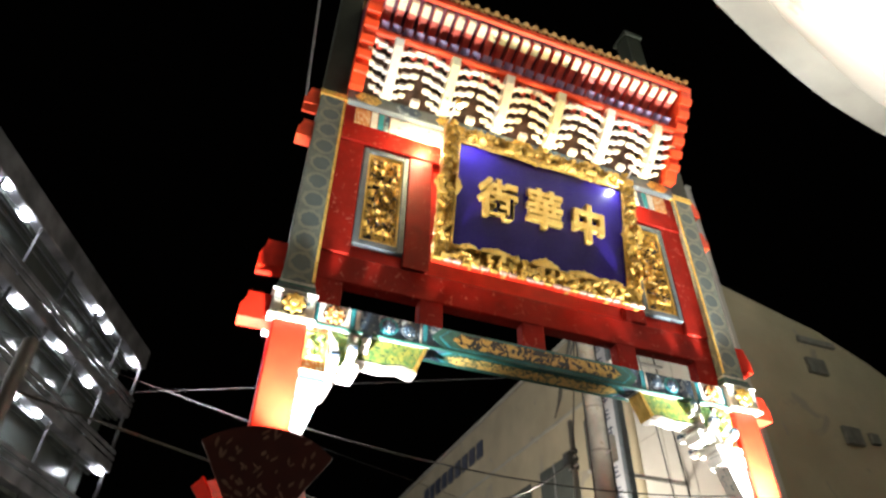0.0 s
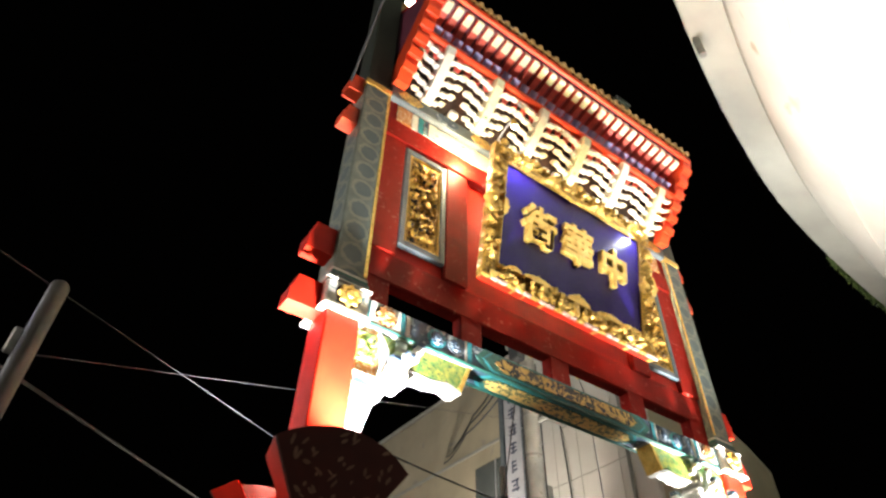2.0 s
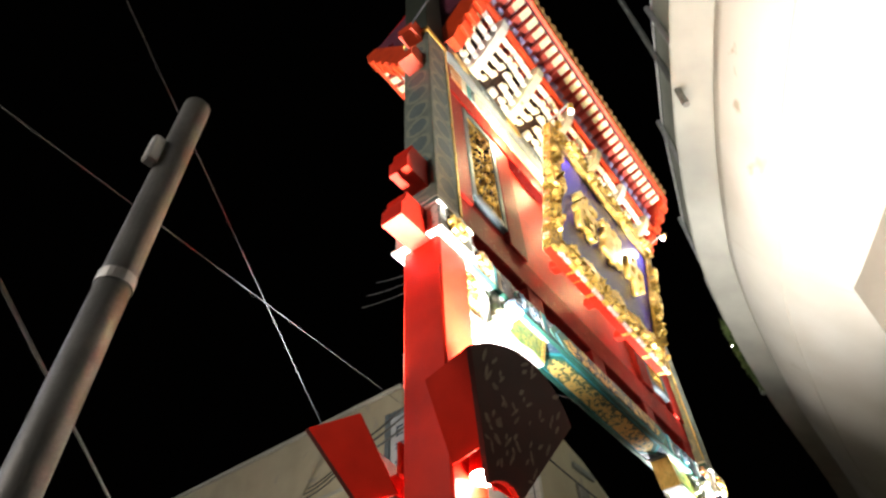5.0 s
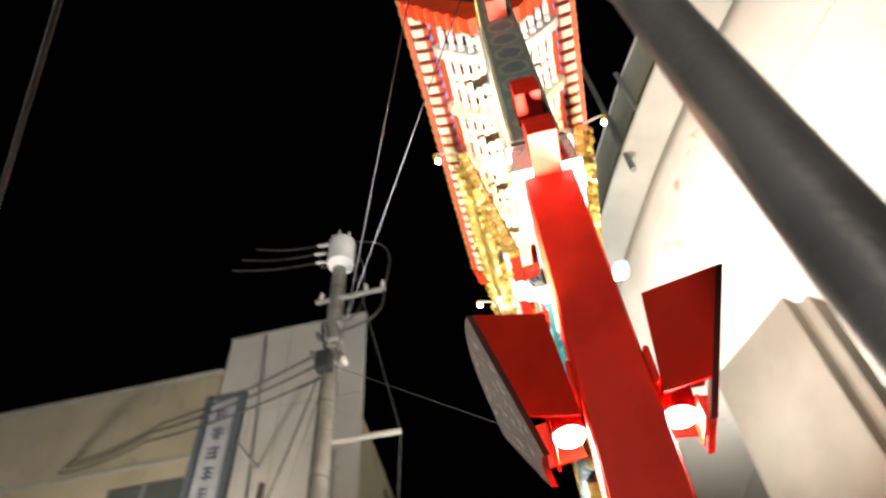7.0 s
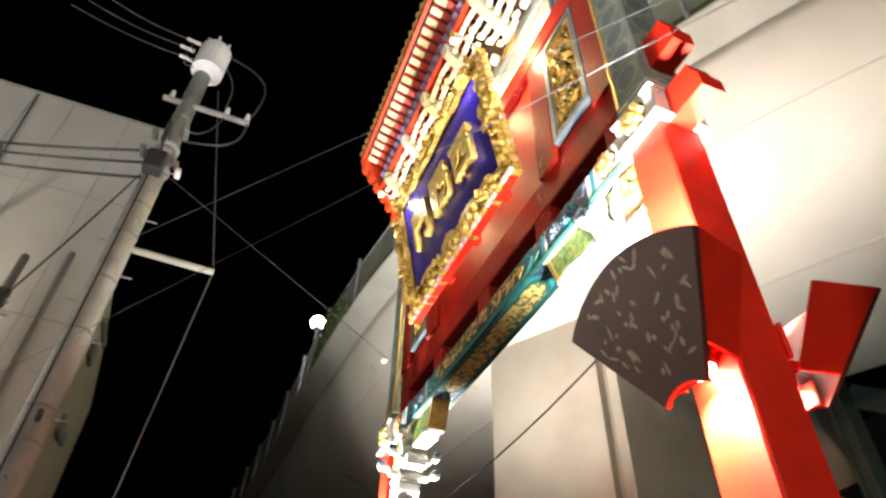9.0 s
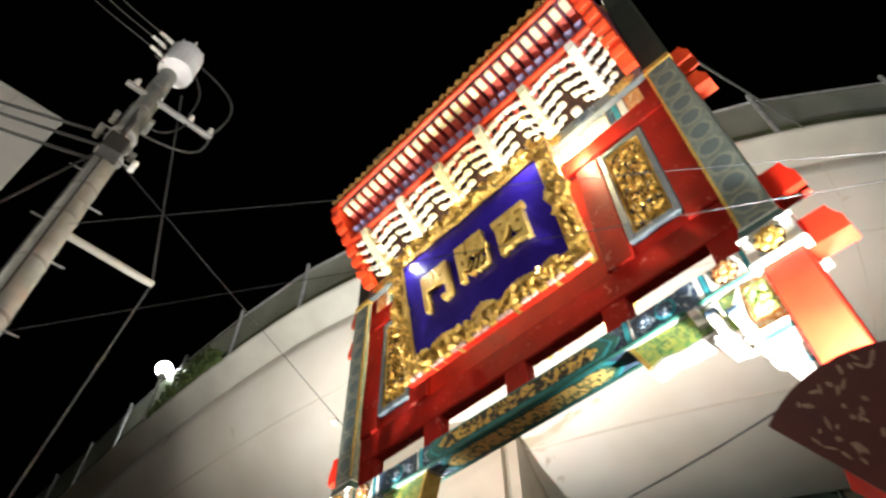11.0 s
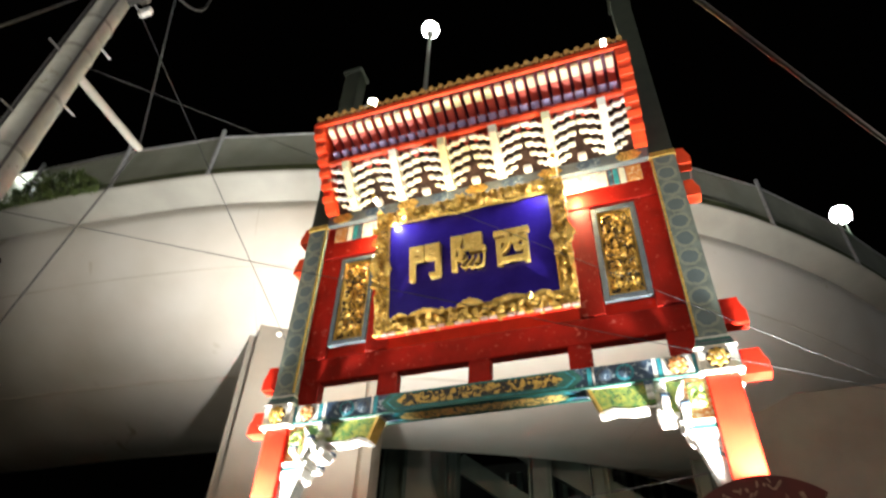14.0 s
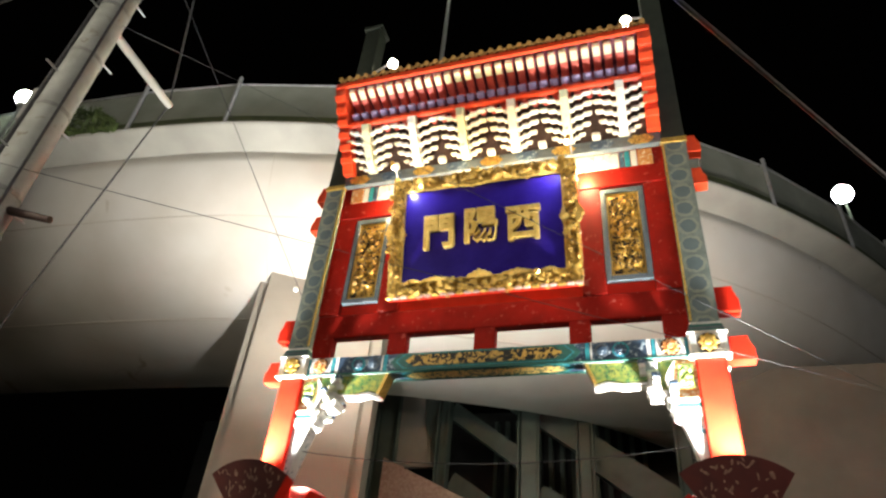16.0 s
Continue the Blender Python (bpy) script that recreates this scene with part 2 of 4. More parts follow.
PORCELAIN = surface("white_porcelain", (0.8, 0.79, 0.75), (0.7, 0.69, 0.66), 10, 0.25, 0, 0)
MOSS = surface("mossy_fence_foot", (0.085, 0.1, 0.04), (0.04, 0.05, 0.02), 2.5, 0.8, 0, 0.3, fine=30)
LEAF = surface("weed_leaves", (0.1, 0.14, 0.035), (0.05, 0.075, 0.02), 4, 0.6, 0, 0.1)
# violet boards, darkened to paint the shadow gaps between the rafters
DECK = surface("violet_eaves_boards_with_gap_shade", (0.2, 0.045, 0.09), (0.12, 0.03, 0.06), 8, 0.6, 0, 0.1)
RAFTER = surface("pinkish_red_paint", (0.78, 0.13, 0.085), (0.64, 0.085, 0.06), 9, 0.5, 0, 0.1)
PINK = surface("pale_pink_paint", (0.66, 0.46, 0.38), (0.5, 0.3, 0.24), 16, 0.5, 0, 0.15)


# ---- mesh helpers ----
def mesh_of(name, bm, material, smooth=False):
    me = bpy.data.meshes.new(name)
    bm.normal_update()
    bm.to_mesh(me)
    bm.free()
    me.materials.append(material)
    if smooth:
        me.polygons.foreach_set("use_smooth", [True] * len(me.polygons))
    return me


def part(name, bm, material, parent=None, label="", at=None, smooth=False):
    ob = new(name, bm if isinstance(bm, bpy.types.Mesh) else mesh_of(name, bm, material, smooth))
    if parent:
        ob.parent = parent
    if at is not None:
        ob.matrix_basis = at if isinstance(at, Matrix) else Matrix.Translation(at)
    return tagged(ob, label)


def thing(name, label, category, group="", at=(0, 0, 0)):
    ob = new(name)
    ob.location = at
    return tagged(ob, label, category, group)


def setting(name, bm, material, label, smooth=False):
    return tagged(part(name, bm, material, smooth=smooth), label, kind="structure")


def block(x0, y0, z0, x1, y1, z1, bevel=0.0, bm=None):
    """A box from corner to corner, its edges eased by bevel."""
    own = bmesh.new()
    c, s = Vector(((x0 + x1) / 2, (y0 + y1) / 2, (z0 + z1) / 2)), (abs(x1 - x0), abs(y1 - y0), abs(z1 - z0))
    bmesh.ops.create_cube(own, size=1, matrix=Matrix.Translation(c) @ Matrix.Diagonal((*s, 1)))
    if bevel:
        bmesh.ops.bevel(own, geom=own.edges[:], offset=bevel, segments=1, affect="EDGES")
    if bm is None:
        return own
    me = bpy.data.meshes.new("tmp")
    own.to_mesh(me)
    own.free()
    bm.from_mesh(me)
    bpy.data.meshes.remove(me)
    return bm


def plate(outline, depth, plane="xz", bm=None):
    """An outline of 2D points made solid; plane xz rises in z and is depth thick along y, centred on 0."""
    bm = bm or bmesh.new()
    put = {"xz": lambda u, v, w: (u, w, v), "yz": lambda u, v, w: (w, u, v), "xy": lambda u, v, w: (u, v, w)}[plane]
    a = [bm.verts.new(put(u, v, -depth / 2)) for u, v in outline]
    b = [bm.verts.new(put(u, v, depth / 2)) for u, v in outline]
    n = len(outline)
    fs = [bm.faces.new(a[::-1]), bm.faces.new(b)]
    for i in range(n):
        fs.append(bm.faces.new((a[i], a[(i + 1) % n], b[(i + 1) % n], b[i])))
    bmesh.ops.recalc_face_normals(bm, faces=fs)
    return bm


def rod(p, q, r0, r1=None, sides=12, bm=None):
    """A round bar from p to q."""
    bm = bm or bmesh.new()
    p, q = Vector(p), Vector(q)
    m = Matrix.Translation((p + q) / 2) @ (q - p).to_track_quat("Z", "Y").to_matrix().to_4x4()
    bmesh.ops.create_cone(bm, cap_ends=True, segments=sides, radius1=r0, radius2=r0 if r1 is None else r1, depth=(q - p).length, matrix=m)
    return bm


def ball(at, r, bm=None, u=12, v=8):
    bm = bm or bmesh.new()
    bmesh.ops.create_uvsphere(bm, u_segments=u, v_segments=v, radius=r, matrix=Matrix.Translation(at))
    return bm


def cable(name, points, r, material, label, category="cable", sag=0.0, group="overhead cables", kind=""):
    """A hanging round cable through the given points."""
    cu = bpy.data.curves.new(name, "CURVE")
    cu.dimensions, cu.bevel_depth, cu.bevel_resolution = "3D", r, 1
    pts = []
    for a, b in zip(points, points[1:]):
        for i in range(12):
            k = i / 12
            p = Vector(a).lerp(Vector(b), k)
            p.z -= sag * 4 * k * (1 - k)
            pts.append(p)
    pts.append(Vector(points[-1]))
    sp = cu.splines.new("POLY")
    sp.points.add(len(pts) - 1)
    for i, p in enumerate(pts):
        sp.points[i].co = (*p, 1)
    tmp = bpy.data.objects.new(name, cu)
    me = bpy.data.meshes.new_from_object(tmp)
    bpy.data.objects.remove(tmp)
    me.materials.clear()
    me.materials.append(material)
    return tagged(new(name, me), label, category, group, kind)


def carved(w, h, nx, nz, amp, scale, seed):
    """A relief of scrolls: a sheet w by h in xz, standing out along -y, closed behind."""
    bm = bmesh.new()
    rows = []
    for j in range(nz + 1):
        row = []
        for i in range(nx + 1):
            u, v = (i / nx - 0.5) * w, (j / nz - 0.5) * h
            e = min(1, 8 * min(i / nx, 1 - i / nx)) * min(1, 8 * min(j / nz, 1 - j / nz))
            d = noise.noise(Vector((u * scale, seed, v * scale))) + 0.5 * noise.noise(Vector((u * scale * 2.3, seed + 5, v * scale * 2.3)))
            row.append(bm.verts.new((u, -amp * (0.25 + e * max(0.0, min(1.0, 0.5 + 1.4 * d))), v)))
        rows.append(row)
    for j in range(nz):
        for i in range(nx):
            bm.faces.new((rows[j][i], rows[j][i + 1], rows[j + 1][i + 1], rows[j + 1][i]))
    edge = [e for e in bm.edges if e.is_boundary]
    out = bmesh.ops.extrude_edge_only(bm, edges=edge)
    for vert in [g for g in out["geom"] if isinstance(g, bmesh.types.BMVert)]:
        vert.co.y = 0.005
    bmesh.ops.recalc_face_normals(bm, faces=bm.faces[:])
    return bm


def rosette(r, petals, thick):
    """A flower of rounded petals, domed, facing -y."""
    bm = bmesh.new()
    n = petals * 6
    rings = []
    for k, (f, d) in enumerate(((1.0, 0.0), (0.92, 0.7), (0.6, 0.75), (0.45, 0.45), (0.32, 1.0))):
        ring = []
        for i in range(n):
            a = i / n * 2 * math.pi
            rr = r * f * (1 + (0.14 * math.cos(petals * a) if k < 3 else 0))
            ring.append(bm.verts.new((rr * math.cos(a), -thick * d, rr * math.sin(a))))
        rings.append(ring)
    for r0, r1 in zip(rings, rings[1:]):
        for i in range(n):
            bm.faces.new((r0[i], r0[(i + 1) % n], r1[(i + 1) % n], r1[i]))
    bm.faces.new(rings[-1])
    bm.faces.new(rings[0][::-1])
    bmesh.ops.recalc_face_normals(bm, faces=bm.faces[:])
    return bm


def leaf_crest(w, h, lobes, thick):
    """An ornament of lobes, highest in the middle, facing -y, in xz."""
    top = []
    n = lobes * 6
    for i in range(n + 1):
        u = i / n * 2 - 1
        top.append((u * w / 2, h * (1 - abs(u)) ** 0.7 * (0.75 + 0.25 * abs(math.cos(u * lobes * math.pi / 2)))))
    return plate([(-w / 2, -0.02)] + top[1:-1] + [(w / 2, -0.02)], thick)


def lettering(text, size, depth, material, name="lettering"):
    cu = bpy.data.curves.new(name, "FONT")
    cu.body, cu.size, cu.extrude, cu.offset, cu.align_x, cu.align_y = text, size, depth, size * 0.013, "CENTER", "CENTER"
    cu.bevel_depth, cu.resolution_u = depth * 0.4, 3
    tmp = bpy.data.objects.new(name, cu)
    me = bpy.data.meshes.new_from_object(tmp)
    bpy.data.objects.remove(tmp)
    me.materials.clear()
    me.materials.append(material)
    return me


# ---- ground ----
bm = bmesh.new()
bmesh.ops.create_grid(bm, x_segments=8, y_segments=8, size=400)
setting("ground", bm, ASPHALT, "dark asphalt street at night")


# ---- the gate ----
gate = thing("ceremonial_gate", "floodlit red and gilded street gate with a carved, roofed head", "gate")

CW, CAP = 0.135, 0.172      # half width of column and of its painted cap


def horn(x0, x1, z0, z1):
    """The outline of a beam end: square below, hollowed at the top outer corner."""
    pts = [(x0, z0), (x1, z0), (x1, z0 + 0.4 * (z1 - z0))]
    for k in range(6):
        a = k / 5 * math.pi / 2
        pts.append((x1 - 0.045 * math.sin(a), z1 - 0.55 * (z1 - z0) * (1 - math.sin(a)) - 0.03 * math.sin(2 * a)))
    pts.append((x0, z1))
    return pts


def column(sx):
    col = part("column", block(-CW, -CW, 0, CW, CW, 4.36, 0.012), RED, gate, "square red lacquered column, lit from below", (sx * PX, 0, 0))
    part("painted_shaft", block(-CW, -CW, 4.72, CW, CW, 7.12, 0.008), COLUMN_PAINT, col, "grey-green painted shaft with round medallions")
    part("upper_shaft", block(-CW + 0.004, -CW + 0.004, 7.2, CW - 0.004, CW - 0.004, 10.7, 0.01), COLUMN_UNLIT, col, "plain green shaft above the roof, darkened as if in shade")
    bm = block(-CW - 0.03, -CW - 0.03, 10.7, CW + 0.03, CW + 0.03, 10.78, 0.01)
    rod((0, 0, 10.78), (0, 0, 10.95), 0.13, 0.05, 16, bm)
    part("finial", bm, COLUMN_UNLIT, col)
    part("gilt_band", block(-CW - 0.012, -CW - 0.012, 7.12, CW + 0.012, CW + 0.012, 7.2, 0.006), GOLD_BRIGHT, col)
    bm = block(-CAP, -CAP, 4.375, CAP, CAP, 4.585, 0.01)
    part("cap", bm, PAPER, col, "white painted cap with gilt flowers")
    part("cap_ledge", block(-CAP - 0.015, -CAP - 0.015, 4.345, CAP + 0.015, CAP + 0.015, 4.375, 0.006), WHITE, col)
    part("cap_ledge", block(-CAP - 0.012, -CAP - 0.012, 4.585, CAP + 0.012, CAP + 0.012, 4.605, 0.006), WHITE, col)
    for k, (z, m) in enumerate(((4.605, GREEN), (4.635, GREY_FRAME), (4.665, GREEN), (4.692, PAPER))):
        g = 0.03 - 0.007 * k
        part("ring", block(-CW - g, -CW - g, z, CW + g, CW + g, z + 0.0265, 0.005), m, col)
    for sy in (-1, 1):
        # gilt flower with its dark ground on the cap, and the gilt edge strip on the shaft
        bm = bmesh.new()
        rod((0, sy * (CAP - 0.004), 4.48), (0, sy * (CAP + 0.006), 4.48), 0.1, None, 24, bm)
        part("medallion_ground", bm, BROWN_SHADE, col)
        part("medallion", rosette(0.084, 8, 0.04), GOLD_BRIGHT, col, at=pose(0, sy * (CAP + 0.006), 4.48, 0, 0, 0 if sy < 0 else 180))
        part("edge_strip", block(-sx * (CW - 0.012) - 0.012, sy * CW, 4.74, -sx * (CW - 0.012) + 0.012, sy * (CW + 0.008), 7.1), GOLD_BRIGHT, col)
    # beam ends that stick out past the column
    for z0, z1, reach, m in ((4.34, 4.58, 2.60, RED), (4.86, 5.13, 2.55, RED), (6.5, 6.73, 2.49, VERMILION), (7.0, 7.24, 2.49, VERMILION)):
        bm = plate([(sx * u, v) for u, v in horn(CW - 0.01, reach - PX, z0, z1)], 0.15)
        part("beam_end", bm, m, col)


for sx in (-1, 1):
    column(sx)

INNER = PX - CW
# lower painted beam with its cartouches
beam = part("painted_beam", block(-INNER, -0.12, 4.38, INNER, 0.12, 4.58, 0.008), BLUE_PAINT, gate, "blue and green painted beam with gilt dragon cartouches")


def hexa(half, lo, hi, tip):
    mid = (lo + hi) / 2
    return [(-half, mid), (-half + tip, lo), (half - tip, lo), (half, mid), (half - tip, hi), (-half + tip, hi)]


for sy in (-1, 1):
    y = sy * 0.12
    for half, lo, hi, m, d, nm in ((1.02, 4.385, 4.575, GREEN, 0.008, "cartouche_border"), (0.955, 4.396, 4.564, TEAL, 0.012, "cartouche_border"), (0.94, 4.402, 4.558, GREEN, 0.016, "cartouche_border"), (0.84, 4.42, 4.542, CARTOUCHE, 0.022, "cartouche")):
        part(nm, plate(hexa(half, lo, hi, 0.09), 2 * d), m, beam, at=(0, y, 0))
    for sx in (-1, 1):
        # end panels with a round flower each, striped edges and dark scroll bands
        x = sx * 1.86
        part("end_panel", block(x - 0.13, y - sy * 0.01, 4.385, x + 0.13, y + sy * 0.008, 4.575), PAPER, beam)
        bm = rod((x, y, 4.48), (x, y + sy * 0.014, 4.48), 0.094, None, 24)
        part("flower_ground", bm, BROWN_SHADE, beam)
        part("flower", rosette(0.076, 10, 0.035), ORANGE, beam, at=pose(x, y + sy * 0.014, 4.48, 0, 0, 0 if sy < 0 else 180))
        for k, (u, r) in enumerate(((1.4, 0.082), (1.22, 0.07))):
            part("roundel", rod((sx * u, y, 4.48), (sx * u, y + sy * 0.01, 4.48), r, None, 20), GREY_FRAME if k else TEAL, beam)
            part("roundel_flower", rosette(r * 0.72, 9, 0.02), BLUE_PAINT, beam, at=pose(sx * u, y + sy * 0.01, 4.48, 0, 0, 0 if sy < 0 else 180))
        for x0, x1, m in ((1.995, 2.02, TEAL), (2.025, 2.05, WHITE), (1.69, 1.72, TEAL), (1.645, 1.68, WHITE), (1.5, 1.64, BLUE_PAINT), (1.06, 1.1, TEAL), (1.11, 1.125, WHITE)):
            part("stripe", block(sx * x0, y - sy * 0.01, 4.385, sx * x1, y + sy * 0.006, 4.575), m, beam)
    part("lower_edge", block(-INNER, y - sy * 0.02, 4.366, INNER, y + sy * 0.012, 4.384, 0.004), GREEN, beam)
# underside
for half, w, m, d in ((1.0, 0.112, BLUE_PAINT, 0.004), (0.95, 0.096, TEAL, 0.008), (0.915, 0.086, GREEN, 0.012), (0.86, 0.075, CARTOUCHE_LOW, 0.018)):
    part("soffit_cartouche", plate(hexa(half, -w, w, 0.1), 2 * d, "xy"), m, beam, at=(0, 0, 4.38))
for sx in (-1, 1):
    part("soffit_panel", block(sx * 1.02, -0.105, 4.372, sx * 2.05, 0.105, 4.379), PAPER, beam)

# short posts in the open strip, and the red rails
for x0, x1 in ((-INNER, -1.82), (-1.12, -0.9), (-0.115, 0.115), (0.9, 1.12), (1.82, INNER)):
    part("strip_post", block(x0, -0.06, 4.58, x1, 0.06, 4.88, 0.006), RED_FIG, gate)
part("lower_rail", block(-INNER, -0.065, 4.86, INNER, 0.065, 5.16, 0.012), RED_FIG, gate, "red beam with faint painted flowers")
part("upper_rail", block(-INNER, -0.1, 6.6, INNER, 0.1, 6.84, 0.01), RED_FIG, gate)
part("field", block(-INNER, -0.03, 5.16, INNER, 0.03, 6.6), RED, gate)
for sx in (-1, 1):
    for x0, x1 in ((1.8, INNER), (1.06, 1.31)):
        part("stile", block(sx * x0, -0.085, 5.16, sx * x1, 0.085, 6.6, 0.008), RED_FIG, gate)
    for sy in (-1, 1):
        # gilt side panel in a blue-grey frame
        pan = part("side_panel", block(sx * 1.315, sy * 0.02, 5.3, sx * 1.795, sy * 0.05, 6.57), GREY_FRAME, gate, "gilt carved panel in a blue-grey frame")
        for a in ((1.315, 5.3, 1.375, 6.57), (1.735, 5.3, 1.795, 6.57), (1.375, 5.3, 1.735, 5.37), (1.375, 6.5, 1.735, 6.57)):
            part("frame_bar", block(sx * a[0], sy * 0.05, a[1], sx * a[2], sy * 0.088, a[3], 0.008), GREY_FRAME, pan)
        for a in ((1.377, 5.372, 1.392, 6.498), (1.718, 5.372, 1.733, 6.498), (1.393, 5.372, 1.717, 5.387), (1.393, 6.483, 1.717, 6.498)):
            part("gilt_fillet", block(sx * a[0], sy * 0.05, a[1], sx * a[2], sy * 0.075, a[3], 0.003), GOLD_BRIGHT, pan)
        rel = carved(0.32, 1.09, 26, 84, 0.045, 17.0, 3.0 + sx + 2 * sy)
        part("carving", rel, CARVED, pan, "gilt openwork carving on black", pose(sx * 1.555, sy * 0.05, 5.935, 0, 0, 0 if sy < 0 else 180))

# frieze of painted panels and the flat beam under the brackets
part("frieze", block(-INNER, -0.09, 6.84, INNER, 0.09, 7.13), RED_FIG, gate)
for sy in (-1, 1):
    y = sy * 0.09
    for sx in (-1, 1):
        for x0, x1, m in ((1.78, 1.95, ORANGE), (1.70, 1.77, WHITE), (1.63, 1.69, TEAL), (1.57, 1.62, BLUE_PAINT), (0.98, 1.56, PAPER)):
            part("frieze_panel", block(sx * x0, y - sy * 0.01, 6.87, sx * x1, y + sy * 0.012, 7.11, 0.003), m, gate)
        part("frieze_panel", block(sx * 0.02, y - sy * 0.01, 6.87, sx * 0.97, y + sy * 0.012, 7.11, 0.003), CREAM, gate)
flat = part("flat_beam", block(-INNER, -0.16, 7.13, INNER, 0.16, 7.31, 0.01), GREY_FRAME, gate, "blue-grey painted beam with gilt patches")
for sy in (-1, 1):
    for k in range(9):
        x = -1.84 + k * 0.46
        part("patch", plate(hexa(0.15, 7.15, 7.29, 0.06), 0.016), GOLD if k % 2 == 0 else BLUE_PAINT, flat, at=(x, sy * 0.16, 0))


# ---- name boards ----
def name_board(sy, words, shift):
    """Tilted board; built facing -y, turned for the other side."""
    turn = pose(0, 0, 0, 0, 0, 0 if sy < 0 else 180)
    lean = math.degrees(math.atan2(0.21, 1.11))
    board = new("name_board")
    board.parent = gate
    board.matrix_basis = turn @ pose(0, -0.435, 5.925, lean, 0, 0)
    tagged(board, "deep blue board with raised gilt characters in a carved gilt frame")
    W2, H2 = 0.945, 0.6
    part("panel", block(-W2, 0.0, -H2, W2, 0.05, H2), BLUE, board, "glossy deep blue panel")
    part("back", block(-1.06, 0.05, -0.74, 1.06, 0.075, 0.74, 0.008), BROWN_SHADE, board)
    rng = random.Random(7)
    # four frame bars with a bold carved face and a ragged outer edge
    for nm, w, h, cx, cz, seed in (("frame_bar", 2.19, 0.165, 0, 0.683, 1), ("frame_bar", 2.19, 0.165, 0, -0.683, 2), ("frame_bar", 0.15, 1.2, -1.02, 0, 3), ("frame_bar", 0.15, 1.2, 1.02, 0, 4)):
        nx, nz = max(10, int(w / 0.015)), max(10, int(h / 0.015))
        rel = carved(w, h, nx, nz, 0.075, 17.0, seed * 3.1)
        for v in rel.verts:
            # let the outline wave
            if abs(v.co.x) > w / 2 - 1e-4 and h > 1:
                v.co.x += 0.02 * noise.noise(Vector((0, v.co.z * 11, seed))) * (1 if v.co.x * cx > 0 else 0.3)
            if abs(v.co.z) > h / 2 - 1e-4 and w > 1:
                v.co.z += (0.03 if v.co.z * cz > 0 else 0.012) * noise.noise(Vector((v.co.x * 9, 0, seed)))
            if v.co.y > 0:
                v.co.y = 0.055
        part(nm, rel, GOLD, board, at=(cx, 0.0, cz))
    # inner bead and the crest ornaments
    for a in ((-W2, -H2, W2, -H2 + 0.018), (-W2, H2 - 0.018, W2, H2), (-W2, -H2 + 0.018, -W2 + 0.018, H2 - 0.018), (W2 - 0.018, -H2 + 0.018, W2, H2 - 0.018)):
        part("bead", block(a[0], -0.03, a[1], a[2], 0.0, a[3], 0.005), GOLD_BRIGHT, board)
    for sx, w, h in ((-0.5, 0.34, 0.05), (0, 0.3, 0.085), (0.42, 0.36, 0.05), (-0.78, 0.16, 0.03), (0.76, 0.18, 0.035)):
        part("crest", leaf_crest(w, h, 5, 0.05), GOLD_BRIGHT, board, at=pose(sx, -0.045, -0.595, 0, 0, 0))
    for sx, w, h in ((-0.1, 0.5, 0.045), (0.55, 0.3, 0.035), (-0.6, 0.26, 0.03)):
        part("crest", leaf_crest(w, h, 5, 0.05), GOLD, board, at=pose(sx, -0.045, 0.595, 0, 180, 0))
    for sx in (-1, 1):
        part("crest", leaf_crest(0.2, 0.05, 3, 0.05), GOLD_BRIGHT, board, at=pose(sx * 0.94, -0.045, 0.02, 0, -90 * sx, 0))
        part("crest", leaf_crest(0.24, 0.07, 3, 0.06), GOLD_BRIGHT, board, at=pose(sx * 1.09, -0.03, 0.05, 0, 90 * sx, 0))
    # curled leaves that stand out from the frame and break its outline
    for k in range(60):
        side, along, out = rng.choice((0, 0, 1, 1, 2, 3)), rng.uniform(-1, 1), rng.choice((-1, -0.4, 0.2, 1))
        x, z = (along * 1.06, (0.683 + 0.065 * out) * (1 if side else -1)) if side < 2 else ((1.02 + 0.06 * out) * (1 if side == 2 else -1), along * 0.66)
        w = rng.uniform(0.045, 0.09)
        part("leaf", leaf_crest(w, w * rng.uniform(0.5, 0.8), 3, 0.035), rng.choice((GOLD, GOLD_BRIGHT)), board, at=pose(x, -0.06 - rng.uniform(0, 0.02), z, rng.uniform(-25, 25), rng.uniform(0, 360), rng.uniform(-25, 25)))
    # pale lower edge with dentils
    part("lower_ledge", block(-1.09, -0.035, -0.775, 1.09, 0.06, -0.768, 0.003), RED, board)
    for k in range(24):
        x = -1.06 + k * 0.0922
        part("dentil", block(x - 0.04, -0.06, -0.785, x + 0.04, -0.02, -0.752, 0.008), PINK if k % 3 else GOLD_BRIGHT, board)
    for sx in (-1, 1):
        for k in range(9):
            z = -0.64 + k * 0.16
            part("dentil", block(sx * 1.088, -0.01, z - 0.03, sx * 1.105, 0.05, z + 0.03, 0.005), ORANGE, board)
    for i, ch in enumerate(words):
        part("character", lettering(ch, 0.44, 0.026, GOLD_BRIGHT, "character"), None, board, "raised gilt character", at=pose((i - 1) * (0.5 if sy < 0 else 0.49) + shift, -0.03, -0.02 + (0.03 if i == 1 else 0), 90, 0, 0) @ Matrix.Diagonal((0.92, 1.02, 1, 1)))
    for x in (-0.6, 0, 0.6):
        part("stay", block(x - 0.05, 0.075, -0.58, x + 0.05, 0.26, -0.5, 0.01), RED, board)
    return board


name_board(-1, "街華中", 0.0)
name_board(1, "門陽西", 0.0)


